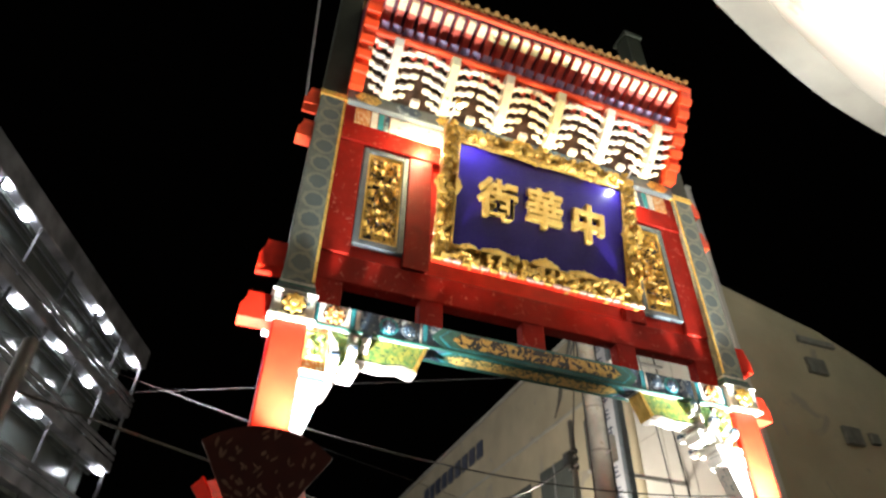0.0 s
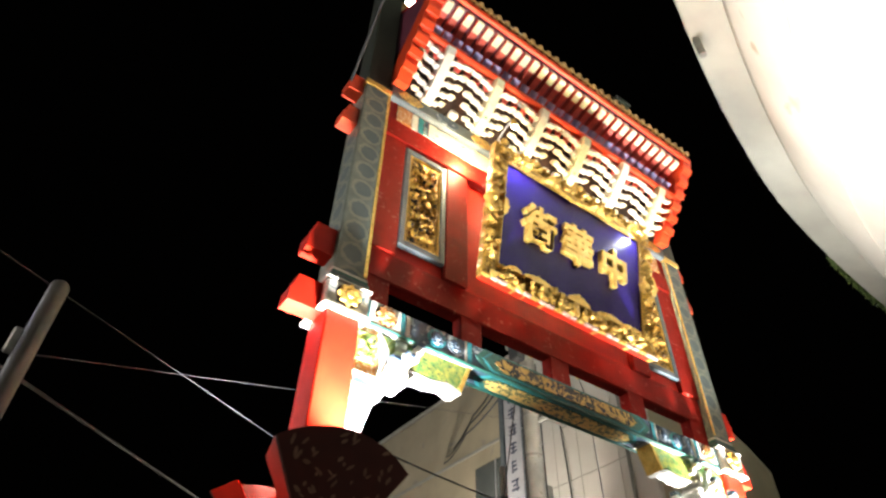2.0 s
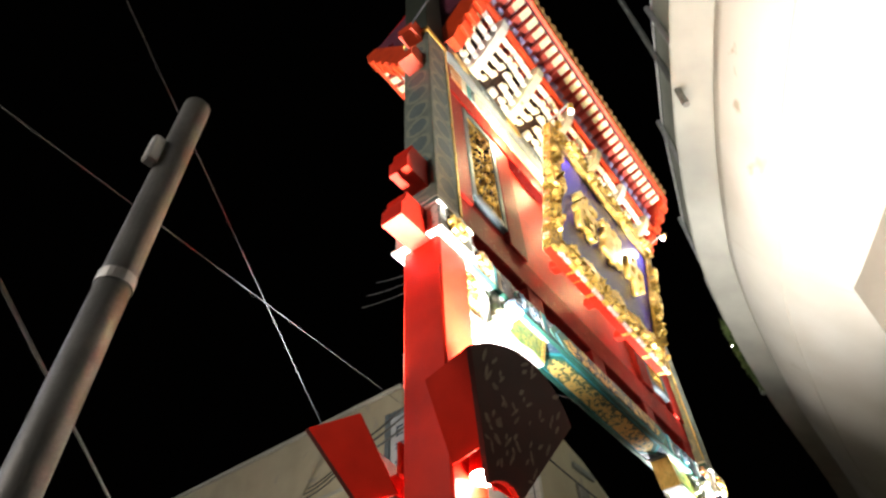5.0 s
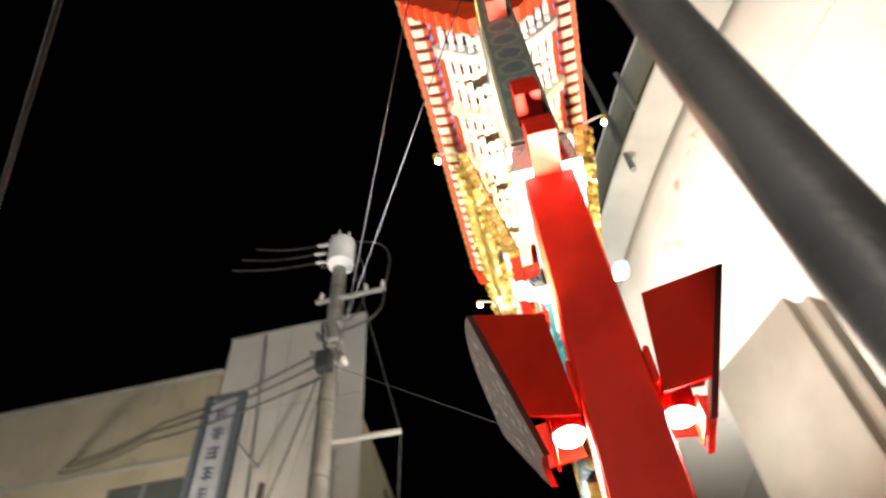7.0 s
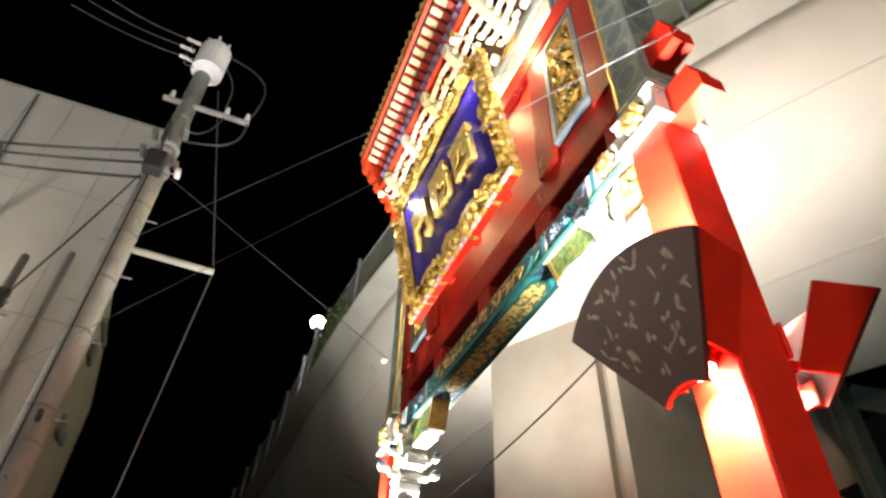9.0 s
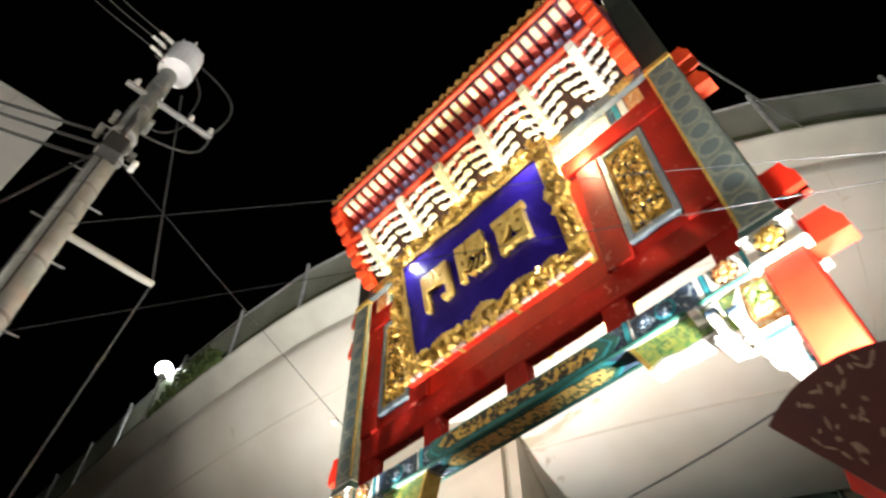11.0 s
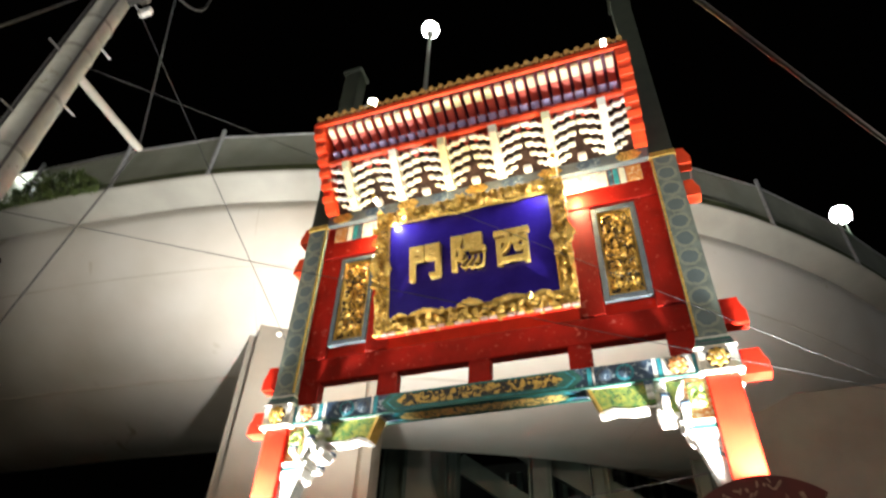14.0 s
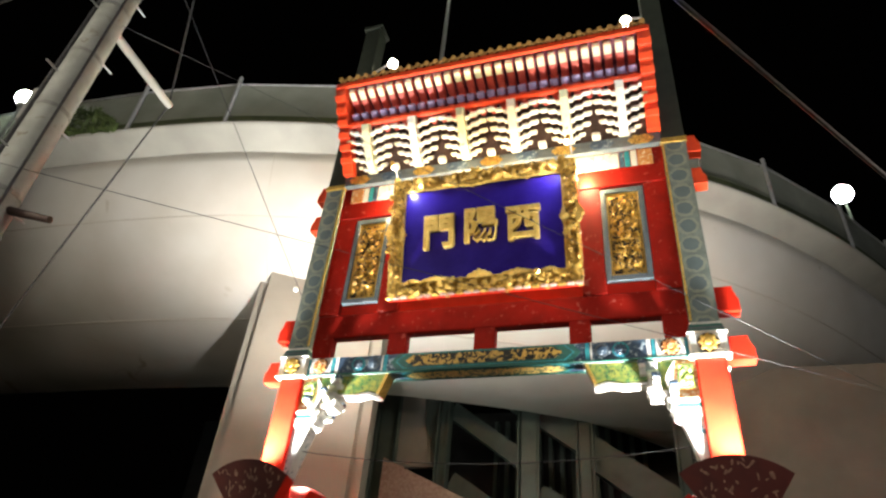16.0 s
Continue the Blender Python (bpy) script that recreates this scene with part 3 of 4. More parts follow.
# ---- bracket sets under the eaves ----
def bracket_arm(half, h, d):
    """An arm that climbs in three steps to both ends, its ends cut back below."""
    low = [(0, 0.0), (0.3, 0.0), (0.36, 0.04), (0.62, 0.04), (0.68, 0.08), (0.92, 0.08), (1.0, 0.105)]
    high = [(1.0, 0.08 + h), (0.7, 0.08 + h), (0.64, 0.045 + h), (0.38, 0.045 + h), (0.32, h), (0, h)]
    side = low + high
    pts = [(half * u, v) for u, v in side] + [(-half * u, v) for u, v in side[::-1][1:-1]]
    return plate(pts, d)


ARM_HALF = (0.21, 0.28, 0.312, 0.328, 0.328)
ARM = [mesh_of("arm", bracket_arm(hw, 0.03, 0.055), WHITE) for hw in ARM_HALF]
NUB = mesh_of("block", block(-0.034, -0.026, 0, 0.034, 0.026, 0.026, 0.007), CREAM)
TONGUE = mesh_of("tongue", plate([(0.02, -0.02), (0.16, 0.06), (0.44, 0.37), (0.48, 0.46), (0.42, 0.51), (0.0, 0.16)], 0.1, "yz"), WHITE)

TONGUE_CREAM = TONGUE.copy()
TONGUE_CREAM.materials[0] = CREAM


def bracket_set(x, sy, half=False):
    s = new("bracket_set")
    s.parent = gate
    s.matrix_basis = pose(x, sy * 0.13, 7.32, 0, 0, 0 if sy > 0 else 180)
    part("tongue", TONGUE_CREAM if half else TONGUE, None, s, at=(0, 0.03, 0))
    for k in range(5):
        y, z = 0.05 + 0.086 * k, 0.0 + 0.09 * k
        part("arm", ARM[k], None, s, at=(0, y, z))
        w = ARM_HALF[k] - 0.045
        for u in (-w, w) if k < 4 else ():
            part("block", NUB, None, s, at=(u, y + 0.03, z + (0.02 if abs(u) > 0.8 * w else -0.018) + 0.042))
    part("foot", block(-0.06, -0.02, -0.005, 0.06, 0.1, 0.06, 0.012), CREAM, s)
    return s


for sy in (-1, 1):
    for k in range(6):
        bracket_set(-1.66 + 0.664 * k, sy, k % 2 == 1)
    for k in range(5):
        # boss between two sets
        x = -1.328 + 0.664 * k
        part("boss", block(x - 0.05, sy * 0.13, 7.315, x + 0.05, sy * 0.23, 7.39, 0.015), WHITE, gate)
    part("purlin", rod((-2.04, sy * 0.57, 7.86), (2.04, sy * 0.57, 7.86), 0.045, None, 12), VERMILION, gate, "round red purlin")
    # boards behind the brackets, leaning outwards; dark brown paints shade into the gaps
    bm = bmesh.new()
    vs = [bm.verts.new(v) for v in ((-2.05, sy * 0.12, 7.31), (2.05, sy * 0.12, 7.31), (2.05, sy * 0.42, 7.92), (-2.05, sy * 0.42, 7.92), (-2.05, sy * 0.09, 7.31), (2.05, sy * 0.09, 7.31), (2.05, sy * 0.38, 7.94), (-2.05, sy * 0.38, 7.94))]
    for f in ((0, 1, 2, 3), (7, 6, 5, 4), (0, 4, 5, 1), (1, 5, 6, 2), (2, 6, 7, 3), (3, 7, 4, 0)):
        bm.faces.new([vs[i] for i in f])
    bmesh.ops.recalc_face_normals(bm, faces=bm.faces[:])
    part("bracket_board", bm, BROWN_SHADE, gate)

# ---- roof ----
EX, EY, EZ = 2.06, 0.88, 8.33
RAFT = mesh_of("rafter", rod((0, 0.36, 7.87), (0, 0.62, 8.02), 0.046, None, 8), RAFTER)
RAFT_TIP = mesh_of("rafter_tip", rod((0, 0.56, 7.985), (0, 0.628, 8.025), 0.053, None, 8), PURPLE)
FLY = mesh_of("flying_rafter", block(-0.046, 0.48, -0.04, 0.046, 0.87, 0.04, 0.01), RAFTER)
FLY_SOLE = mesh_of("flying_rafter_sole", block(-0.044, 0.735, -0.05, 0.044, 0.865, -0.0405, 0.004), CREAM)
FLY_TIP = mesh_of("flying_rafter_tip", block(-0.038, 0.87, -0.033, 0.038, 0.876, 0.033), CREAM)
roof = part("roof_deck", block(-EX, -0.05, 9.0, EX, 0.05, 9.2, 0.02), TILE, gate, "glazed tile roof with red eaves boards")
for sy in (-1, 1):
    side = pose(0, 0, 0, 0, 0, 0 if sy > 0 else 180)
    bm = bmesh.new()
    prof = [(0.0, 8.95), (0.4, 8.62), (0.7, 8.42), (EY, EZ + 0.06), (EY, EZ + 0.02), (0.74, 8.30), (0.52, 8.22), (0.5, 8.06), (0.36, 7.97), (0.0, 7.93)]
    plate([(sy * a, b) for a, b in prof], 2 * EX, "yz", bm)
    part("eaves_deck", bm, DECK, gate)
    part("fascia", block(-EX, sy * (EY - 0.015), EZ - 0.035, EX, sy * (EY + 0.03), EZ + 0.055, 0.008), VERMILION, gate, "vermilion eaves board")
    n = 30
    for k in range(n):
        x = -1.98 + k * 3.96 / (n - 1)
        part("rafter", RAFT, None, gate, at=side @ Matrix.Translation((x, 0, 0)))
        part("rafter_tip", RAFT_TIP, None, gate, at=side @ Matrix.Translation((x, 0, 0)))
        m = side @ Matrix.Translation((x + 0.0, 0, 8.03)) @ pose(0, 0, 0, 16, 0, 0)
        part("flying_rafter", FLY, None, gate, at=m)
        part("flying_rafter_sole", FLY_SOLE, None, gate, at=m)
        part("flying_rafter_tip", FLY_TIP, None, gate, at=m)
    for k in range(33):
        x = -2.0 + k * 4.0 / 32
        bm = bmesh.new()
        pts = [(0.0, 9.0), (0.4, 8.66), (0.7, 8.46), (EY + 0.05, EZ + 0.1)]
        for a, b in zip(pts, pts[1:]):
            rod((x, sy * a[0], a[1]), (x, sy * b[0], b[1]), 0.032, None, 8, bm)
        rod((x, sy * (EY + 0.045), EZ + 0.1), (x, sy * (EY + 0.06), EZ + 0.095), 0.034, None, 10, bm)
        part("tile_rib", bm, TILE, roof)
        if k < 32:
            part("drip_tile", plate([(x + 0.03, EZ + 0.09), (x + 0.0625, EZ + 0.04), (x + 0.095, EZ + 0.09)], 0.02), TILE, roof, at=(0, sy * (EY + 0.045), 0))
    for sx in (-1, 1):
        # end board that follows the brackets from the wall up to the eaves corner
        pts = [(0.1, 7.32), (0.24, 7.3)]
        for k in range(6):
            a = k / 5
            pts.append((0.28 + 0.6 * a, 7.36 + 0.86 * a + 0.035 * (k % 2)))
        pts += [(EY + 0.03, EZ + 0.03), (EY - 0.1, EZ + 0.06), (0.1, 7.62)]
        part("end_board", plate([(sy * a, b) for a, b in pts], 0.15, "yz"), VERMILION, gate, "vermilion end board of the eaves", at=(sx * (EX - 0.06), 0, 0))
        for k in range(6):
            a = (k + 0.5) / 6
            part("end_block", block(-0.08, -0.045, -0.03, 0.08, 0.045, 0.03, 0.008), VERMILION, gate, at=pose(sx * (EX - 0.06), sy * (0.3 + 0.58 * a), 7.375 + 0.86 * a, 54 * sy, 0, 0))

# gables
for sx in (-1, 1):
    part("gable", plate([(-0.75, 8.42), (0.75, 8.42), (0.4, 8.7), (0, 9.02), (-0.4, 8.7)], 0.04, "yz"), RED, gate, at=(sx * (EX - 0.03), 0, 0))
part("ridge", rod((-EX, 0, 9.14), (EX, 0, 9.14), 0.11, None, 10), TILE, roof)


# ---- carved brackets under the painted beam ----
def corner_bracket(sx):
    br = new("corner_bracket")
    br.parent = gate
    tagged(br, "stepped white, green and gilt carved bracket between column and beam")

    def pl(name, pts, d, m, lab=""):
        return part(name, plate([(sx * u, v) for u, v in pts], d), m, br, lab)

    pl("carved_wing", [(1.06, 4.365), (1.62, 4.365), (1.62, 4.17), (1.4, 4.16), (1.25, 4.19), (1.14, 4.155)], 0.15, LEAF_CARVE)
    pl("wing_scroll", [(1.62, 4.155), (1.4, 4.145), (1.25, 4.172), (1.14, 4.145), (1.12, 4.125), (1.17, 4.118), (1.26, 4.15), (1.4, 4.125), (1.62, 4.135)], 0.15, WHITE)
    pl("wing_edge", [(1.04, 4.366), (1.075, 4.366), (1.16, 4.15), (1.13, 4.135)], 0.17, GOLD_BRIGHT)
    # orange panel with painted leaves beside the column, edged by a white bow
    panel = pl("painted_panel", [(1.87, 4.365), (INNER, 4.365), (INNER, 3.975), (1.87, 3.975)], 0.15, ORANGE, "orange panel with painted leaves")
    for sy in (-1, 1):
        part("painted_leaf", carved(0.15, 0.24, 12, 18, 0.03, 24, sx + sy), LEAF_CARVE, panel, at=pose(sx * 1.965, sy * 0.075, 4.2, 0, 0, 0 if sy < 0 else 180))
    outer = [(1.87, 4.34)] + [(1.87 - 0.09 * math.sin(k / 8 * math.pi), 4.34 - 0.37 * k / 8) for k in range(1, 8)] + [(1.87, 3.97)]
    inner = [(u + 0.05 * math.sin(math.pi * k / 8) + 0.012, v) for k, (u, v) in enumerate(outer)]
    pl("bow", outer + inner[::-1], 0.2, WHITE)
    pl("hollow", [(1.72, 4.365), (1.86, 4.365), (1.8, 4.06), (1.72, 4.06)], 0.12, LEAF_CARVE)
    # stacked white drum
    for k, (w, z0, z1) in enumerate(((0.045, 4.27, 4.36), (0.06, 4.19, 4.265), (0.048, 4.115, 4.185), (0.066, 4.06, 4.11))):
        part("drum", block(sx * (1.675 - w), -0.1 - 0.01 * (k % 2), z0, sx * (1.675 + w), 0.1 + 0.01 * (k % 2), z1, 0.018), WHITE if k != 1 else CREAM, br)
    pl("step", [(1.6, 4.055), (1.8, 4.055), (1.79, 4.0), (1.63, 4.0)], 0.2, WHITE)
    pl("step", [(1.77, 3.97), (INNER, 3.97), (INNER, 3.935), (1.79, 3.93)], 0.22, WHITE)
    pl("step_band", [(1.82, 3.933), (INNER, 3.933), (INNER, 3.885), (1.83, 3.885)], 0.2, GREEN)
    pl("step", [(1.8, 3.884), (INNER, 3.884), (INNER, 3.8), (1.88, 3.79), (1.83, 3.82)], 0.21, WHITE)
    pl("tail", [(1.87, 3.79), (INNER, 3.79), (INNER, 3.3), (2.02, 3.3)], 0.17, PAPER, "white tapering tail with blue scrolls")
    # boat-shaped cross arms that stand out to both faces
    for x, z, half in ((1.585, 4.17, 0.2), (1.7, 4.01, 0.26), (1.84, 3.9, 0.31)):
        part("cross_arm", bracket_arm(half, 0.04, 0.06), WHITE, br, at=pose(sx * x, 0, z, 0, 0, 90))
        for e in (-1, 1):
            part("arm_block", block(sx * x - 0.04, e * (half - 0.07), z + 0.12, sx * x + 0.04, e * (half + 0.005), z + 0.165, 0.01), BLUE_PAINT, br)
    return br


for sx in (-1, 1):
    corner_bracket(sx)


# ---- fan screens with their lamps ----
def fan_light(sx, sy):
    f = thing("fan_floodlight", "red floodlight box with dark fan-shaped screen on the gate column", "floodlight", "fan floodlights on the gate columns", (sx * PX, 0, 0))

    def at(u, v, w=0.0):
        """Fan plane: u across, v upwards from its foot, leaning outwards at the top."""
        return (u, sy * ((0.255 if sy > 0 else 0.245) + (0.4 if sy > 0 else 0.38) * v + w), (2.65 if sy > 0 else 2.675) + v)

    def sector(r0, r1, half, steps):
        pts = []
        for k in range(steps + 1):
            a = radians(-half + 2 * half * k / steps)
            pts.append((r1 * math.sin(a), r1 * math.cos(a) - 0.06))
        for k in range(steps + 1):
            a = radians(half - 2 * half * k / steps)
            pts.append((r0 * math.sin(a), r0 * math.cos(a) - 0.06))
        return pts

    spread, r_in, r_out = 35, 0.2, 0.73 if sy > 0 else 0.715
    bm = bmesh.new()
    outline = sector(r_in, r_out, spread, 14)
    front = [bm.verts.new(at(u, v, 0.012)) for u, v in outline]
    back = [bm.verts.new(at(u, v, -0.012)) for u, v in outline]
    n = len(outline)
    half = n // 2
    for k in range(half - 1):
        bm.faces.new((front[k], front[k + 1], front[n - 2 - k], front[n - 1 - k]))
        bm.faces.new((back[k + 1], back[k], back[n - 1 - k], back[n - 2 - k]))
    for k in range(n):
        bm.faces.new((front[k], back[k], back[(k + 1) % n], front[(k + 1) % n]))
    bmesh.ops.recalc_face_normals(bm, faces=bm.faces[:])
    screen = part("screen", bm, FAN_FACE, f, "dark brown-red fan screen with gold flecks")
    rng = random.Random(11 + sx + 3 * sy)
    for k in range(54):
        a, r = radians(rng.uniform(-32, 32)), math.sqrt(rng.uniform(0.26 ** 2, 0.70 ** 2))
        u, v, t = r * math.sin(a), r * math.cos(a) - 0.06, a + rng.uniform(-1.1, 1.1)
        l, w = rng.uniform(0.012, 0.034), rng.uniform(0.006, 0.012)
        bm = bmesh.new()
        for p, q in ((l, 0), (0.4 * l, w), (-0.7 * l, 0.8 * w), (-l, 0), (-0.3 * l, -w), (0.6 * l, -0.7 * w)):
            bm.verts.new(at(u + p * math.sin(t) + q * math.cos(t), v + p * math.cos(t) - q * math.sin(t), 0.0155))
        bm.faces.new(bm.verts[:])
        part("gold_fleck", bm, FLECK, screen)
    # side cheeks of the red box
    for s in (-1, 1):
        bm = bmesh.new()
        r_mid = 0.34
        e0, e1 = r_mid * math.sin(radians(spread)), r_out * math.sin(radians(spread))
        v0, v1 = r_mid * math.cos(radians(spread)) - 0.06, r_out * math.cos(radians(spread)) - 0.06
        quad = [at(s * e0, v0, -0.012), at(s * e1, v1, -0.012), None, None]
        for k, back_y in ((1, 0.165 if sy < 0 else 0.2), (0, 0.15)):
            px, py, pz = quad[k]
            quad[3 - k] = (px - s * 0.25 * abs(py - sy * back_y), sy * back_y, pz)
        vs = [bm.verts.new(p) for p in quad] + [bm.verts.new((p[0] - s * 0.012, p[1], p[2])) for p in quad]
        for k in range(4):
            bm.faces.new((vs[k], vs[(k + 1) % 4], vs[4 + (k + 1) % 4], vs[4 + k]))
        bm.faces.new(vs[:4])
        bm.faces.new(vs[4:][::-1])
        bmesh.ops.recalc_face_normals(bm, faces=bm.faces[:])
        part("cheek", bm, RED, f, "flat red side of the box")
    can = part("lamp_can", rod((0, sy * 0.205, 2.885), (0, sy * 0.215, 3.0), 0.066, 0.066, 22), RED, f)
    part("lamp_glass", rod((0, sy * 0.205, 2.862), (0, sy * 0.205, 2.8845), 0.05, 0.062, 22), LAMP_FAN, can, "lit lamp glass")
    part("arm", block(-0.025, sy * 0.136, 3.0, 0.025, sy * 0.34, 3.05, 0.006), RED, f)
    part("lamp_hood", block(-0.1, sy * 0.262, 2.8, 0.1, sy * 0.27, 2.9, 0.003), RED, f)
    part("clamp", block(-0.15, sy * 0.136, 2.95, 0.15, sy * 0.16, 3.12, 0.01), RED, f)
    return f


for sx in (-1, 1):
    for sy in (-1, 1):
        fan_light(sx, sy)


def small_spot(sx, sy):
    s = thing("board_spotlight", "small lit spotlight over the name board", "spotlight", "name board spotlights", (sx * 1.04, sy * 0.80, 6.74))
    part("housing", rod((0, 0, 0.0), (sx * 0.02, sy * 0.02, 0.06), 0.03, 0.024, 14), GOLD, s)
    part("glass", ball((-sx * 0.01, -sy * 0.005, -0.012), 0.024), LAMP_ON, s, "lit glass", smooth=True)
    part("stem", rod((sx * 0.02, -sy * 0.0, 0.08), (sx * 0.02, -sy * 0.25, -0.02), 0.01, None, 8), STEEL, s)
    return s


for sx in (-1, 1):
    for sy in (-1, 1):
        small_spot(sx, sy)
for sx, at in ((-1, (-1.85, 0.07, 9.65)), (1, (1.68, 0.18, 9.6))):
    l = thing("gate_top_lamp", "round lit lamp on a bracket beside the column top", "lamp", "lamps on the column tops", at)
    part("globe", ball((0, 0, 0), 0.075, None, 16, 10), LAMP_ON, l, "lit glass globe", smooth=True)
    part("bracket", rod((0, 0, 0.06), (sx * (PX - 0.1) - at[0], -at[1], 0.1), 0.018, None, 8), STEEL, l)

# ---- elevated road ----
CURVE = [(46, 2.0), (30, 0.6), (18, -0.05), (11, -0.15), (6.6, -0.45), (4.0, -0.95), (1.0, -1.95), (-2.2, -3.5), (-4.4, -5.1), (-6.8, -7.8), (-9.4, -12.0), (-12, -19), (-14, -30)]


def smooth_line(ctrl, step):
    out = []
    for i in range(len(ctrl) - 1):
        p = [Vector(ctrl[max(0, min(len(ctrl) - 1, i + k))]) for k in (-1, 0, 1, 2)]
        n = max(2, int((p[2] - p[1]).length / step))
        for k in range(n):
            t = k / n
            out.append(0.5 * (2 * p[1] + (p[2] - p[0]) * t + (2 * p[0] - 5 * p[1] + 4 * p[2] - p[3]) * t * t + (3 * p[1] - p[0] - 3 * p[2] + p[3]) * t ** 3))
    out.append(Vector(ctrl[-1]))
    return out


LINE = smooth_line(CURVE, 0.5)


def inward(i):
    a, b = LINE[max(0, i - 1)], LINE[min(len(LINE) - 1, i + 1)]
    t = (b - a).normalized()
    return Vector((-t.y, t.x)) if Vector((-t.y, t.x)).dot(Vector((0.3, -1))) > 0 else Vector((t.y, -t.x))


def sweep(profile, closed=True):
    bm = bmesh.new()
    rings = []
    for i, p in enumerate(LINE):
        n = inward(i)
        rings.append([bm.verts.new((p.x + n.x * o, p.y + n.y * o, z)) for o, z in profile])
    m = len(profile)
    for r0, r1 in zip(rings, rings[1:]):
        for k in range(m if closed else m - 1):
            bm.faces.new((r0[k], r0[(k + 1) % m], r1[(k + 1) % m], r1[k]))
    bmesh.ops.recalc_face_normals(bm, faces=bm.faces[:])
    return bm


belly = [(0.5, 9.72), (0.53, 9.45), (0.66, 9.0), (0.94, 8.5), (1.3, 8.05), (1.7, 7.68), (2.2, 7.36), (3.0, 7.12), (4.0, 7.0), (5.4, 7.0), (6.1, 7.3), (6.7, 8.1), (7.0, 9.2)]
road = setting("flyover_girder", sweep(belly), BELLY, "cream painted curved steel girder of an elevated road", smooth=True)
for o, z in ((0.94, 8.5), (2.6, 7.24)):
    part("seam", sweep([(o, z + 0.012), (o - 0.004, z - 0.012), (o + 0.05, z - 0.03), (o + 0.05, z - 0.01)]), JOINT, road)
acc, last = 0.0, LINE[0]
for i, p in enumerate(LINE):
    acc += (p - last).length
    last = p
    if acc >= 8.0:
        acc = 0.0
        n = inward(i)
        t = Vector((-n.y, n.x))
        bm = bmesh.new()
        a = [bm.verts.new((p.x + n.x * o - 0.012 * t.x, p.y + n.y * o - 0.012 * t.y, z - 0.006)) for o, z in belly[:9]]
        b = [bm.verts.new((p.x + n.x * o + 0.012 * t.x, p.y + n.y * o + 0.012 * t.y, z - 0.006)) for o, z in belly[:9]]
        for k in range(8):
            bm.faces.new((a[k], a[k + 1], b[k + 1], b[k]))
        part("joint", bm, JOINT, road)
setting("flyover_parapet", sweep([(0.5, 9.7), (0.03, 9.93), (0.0, 9.96), (0.0, 10.0), (0.04, 10.02), (0.5, 10.02), (0.5, 9.86), (7.0, 9.6), (7.0, 9.16), (0.54, 9.5)]), PARAPET, "stained concrete parapet of the elevated road")
fence = thing("noise_fence", "weathered grey panel fence with steel posts on the parapet", "fence")
acc, last, feet = 0.0, LINE[0], []
for i, p in enumerate(LINE):
    acc += (p - last).length
    last = p
    if acc >= 2.0:
        acc = 0.0
        n = inward(i)
        feet.append((p + 0.09 * n, n))
        part("post", rod((p.x + 0.03 * n.x, p.y + 0.03 * n.y, 9.95), (p.x + 0.03 * n.x, p.y + 0.03 * n.y, 11.26), 0.04, None, 8), STEEL, fence)
for k, ((p, n), (q, _)) in enumerate(zip(feet, feet[1:])):
    # one flat sheet a bay, each set a little differently
    w, top = 0.012 * n, 11.13 + 0.03 * (k * 5 % 3 - 1)
    bm = bmesh.new()
    vs = [bm.verts.new((c.x, c.y, z)) for c, z in ((p, 10.02), (q, 10.02), (q, top), (p, top), (p + w, 10.02), (q + w, 10.02), (q + w, top), (p + w, top))]
    for f in ((0, 1, 2, 3), (7, 6, 5, 4), (0, 4, 5, 1), (1, 5, 6, 2), (2, 6, 7, 3), (3, 7, 4, 0)):
        bm.faces.new([vs[c] for c in f])
    bmesh.ops.recalc_face_normals(bm, faces=bm.faces[:])
    part("panel", bm, FENCE, fence)
    part("rail", rod((p.x - 0.03 * n.x, p.y - 0.03 * n.y, 11.1), (q.x - 0.03 * n.x, q.y - 0.03 * n.y, 11.1), 0.018, None, 6), STEEL, fence)
part("foot_strip", sweep([(0.06, 10.021), (0.05, 10.19), (0.078, 10.2), (0.078, 10.021)]), MOSS, fence, "dark mossy foot of the fence")

# piers
bm = plate([(5.02, -2.35), (2.8, -3.3), (4.05, -6.25), (6.27, -5.3)], 7.9, "xy")
bmesh.ops.translate(bm, verts=bm.verts[:], vec=(0, 0, 3.95))
bmesh.ops.bevel(bm, geom=[e for e in bm.edges if abs((e.verts[0].co - e.verts[1].co).z) > 1], offset=0.2, segments=5, affect="EDGES")
setting("flyover_pier", bm, PIER, "smooth pale concrete pier under the elevated road")

bm = block(-7.2, -12.0, 0, -3.1, -7.4, 7.6)
bmesh.ops.bevel(bm, geom=[e for e in bm.edges if abs((e.verts[0].co - e.verts[1].co).z) > 1], offset=0.16, segments=4, affect="EDGES")
setting("flyover_pier", bm, PIER, "second pale concrete pier under the elevated road")

# ---- station steelwork under the road ----
st = thing("station_building", "grey-green steel framed station building behind the gate", "building")
# near-black sheet: paints the unlit depth behind the steelwork
part("dark_backdrop", block(-14, -13.2, 0, 14, -13.0, 9.0), DARK, st)
for x0, x1 in ((4.62, 5.12), (3.26, 3.46), (1.0, 1.42), (-0.24, 0.06), (-2.4, -2.1), (7.2, 7.6)):
    col = part("steel_column", block(x0, -9.2, 0, x1, -8.8, 9, 0.03), STEEL_GREEN, st)
    for x in (x0 - 0.05, x1 + 0.01):
        part("flange", block(x, -8.86, 0, x + 0.04, -8.7, 9), STEEL_GREEN, col)
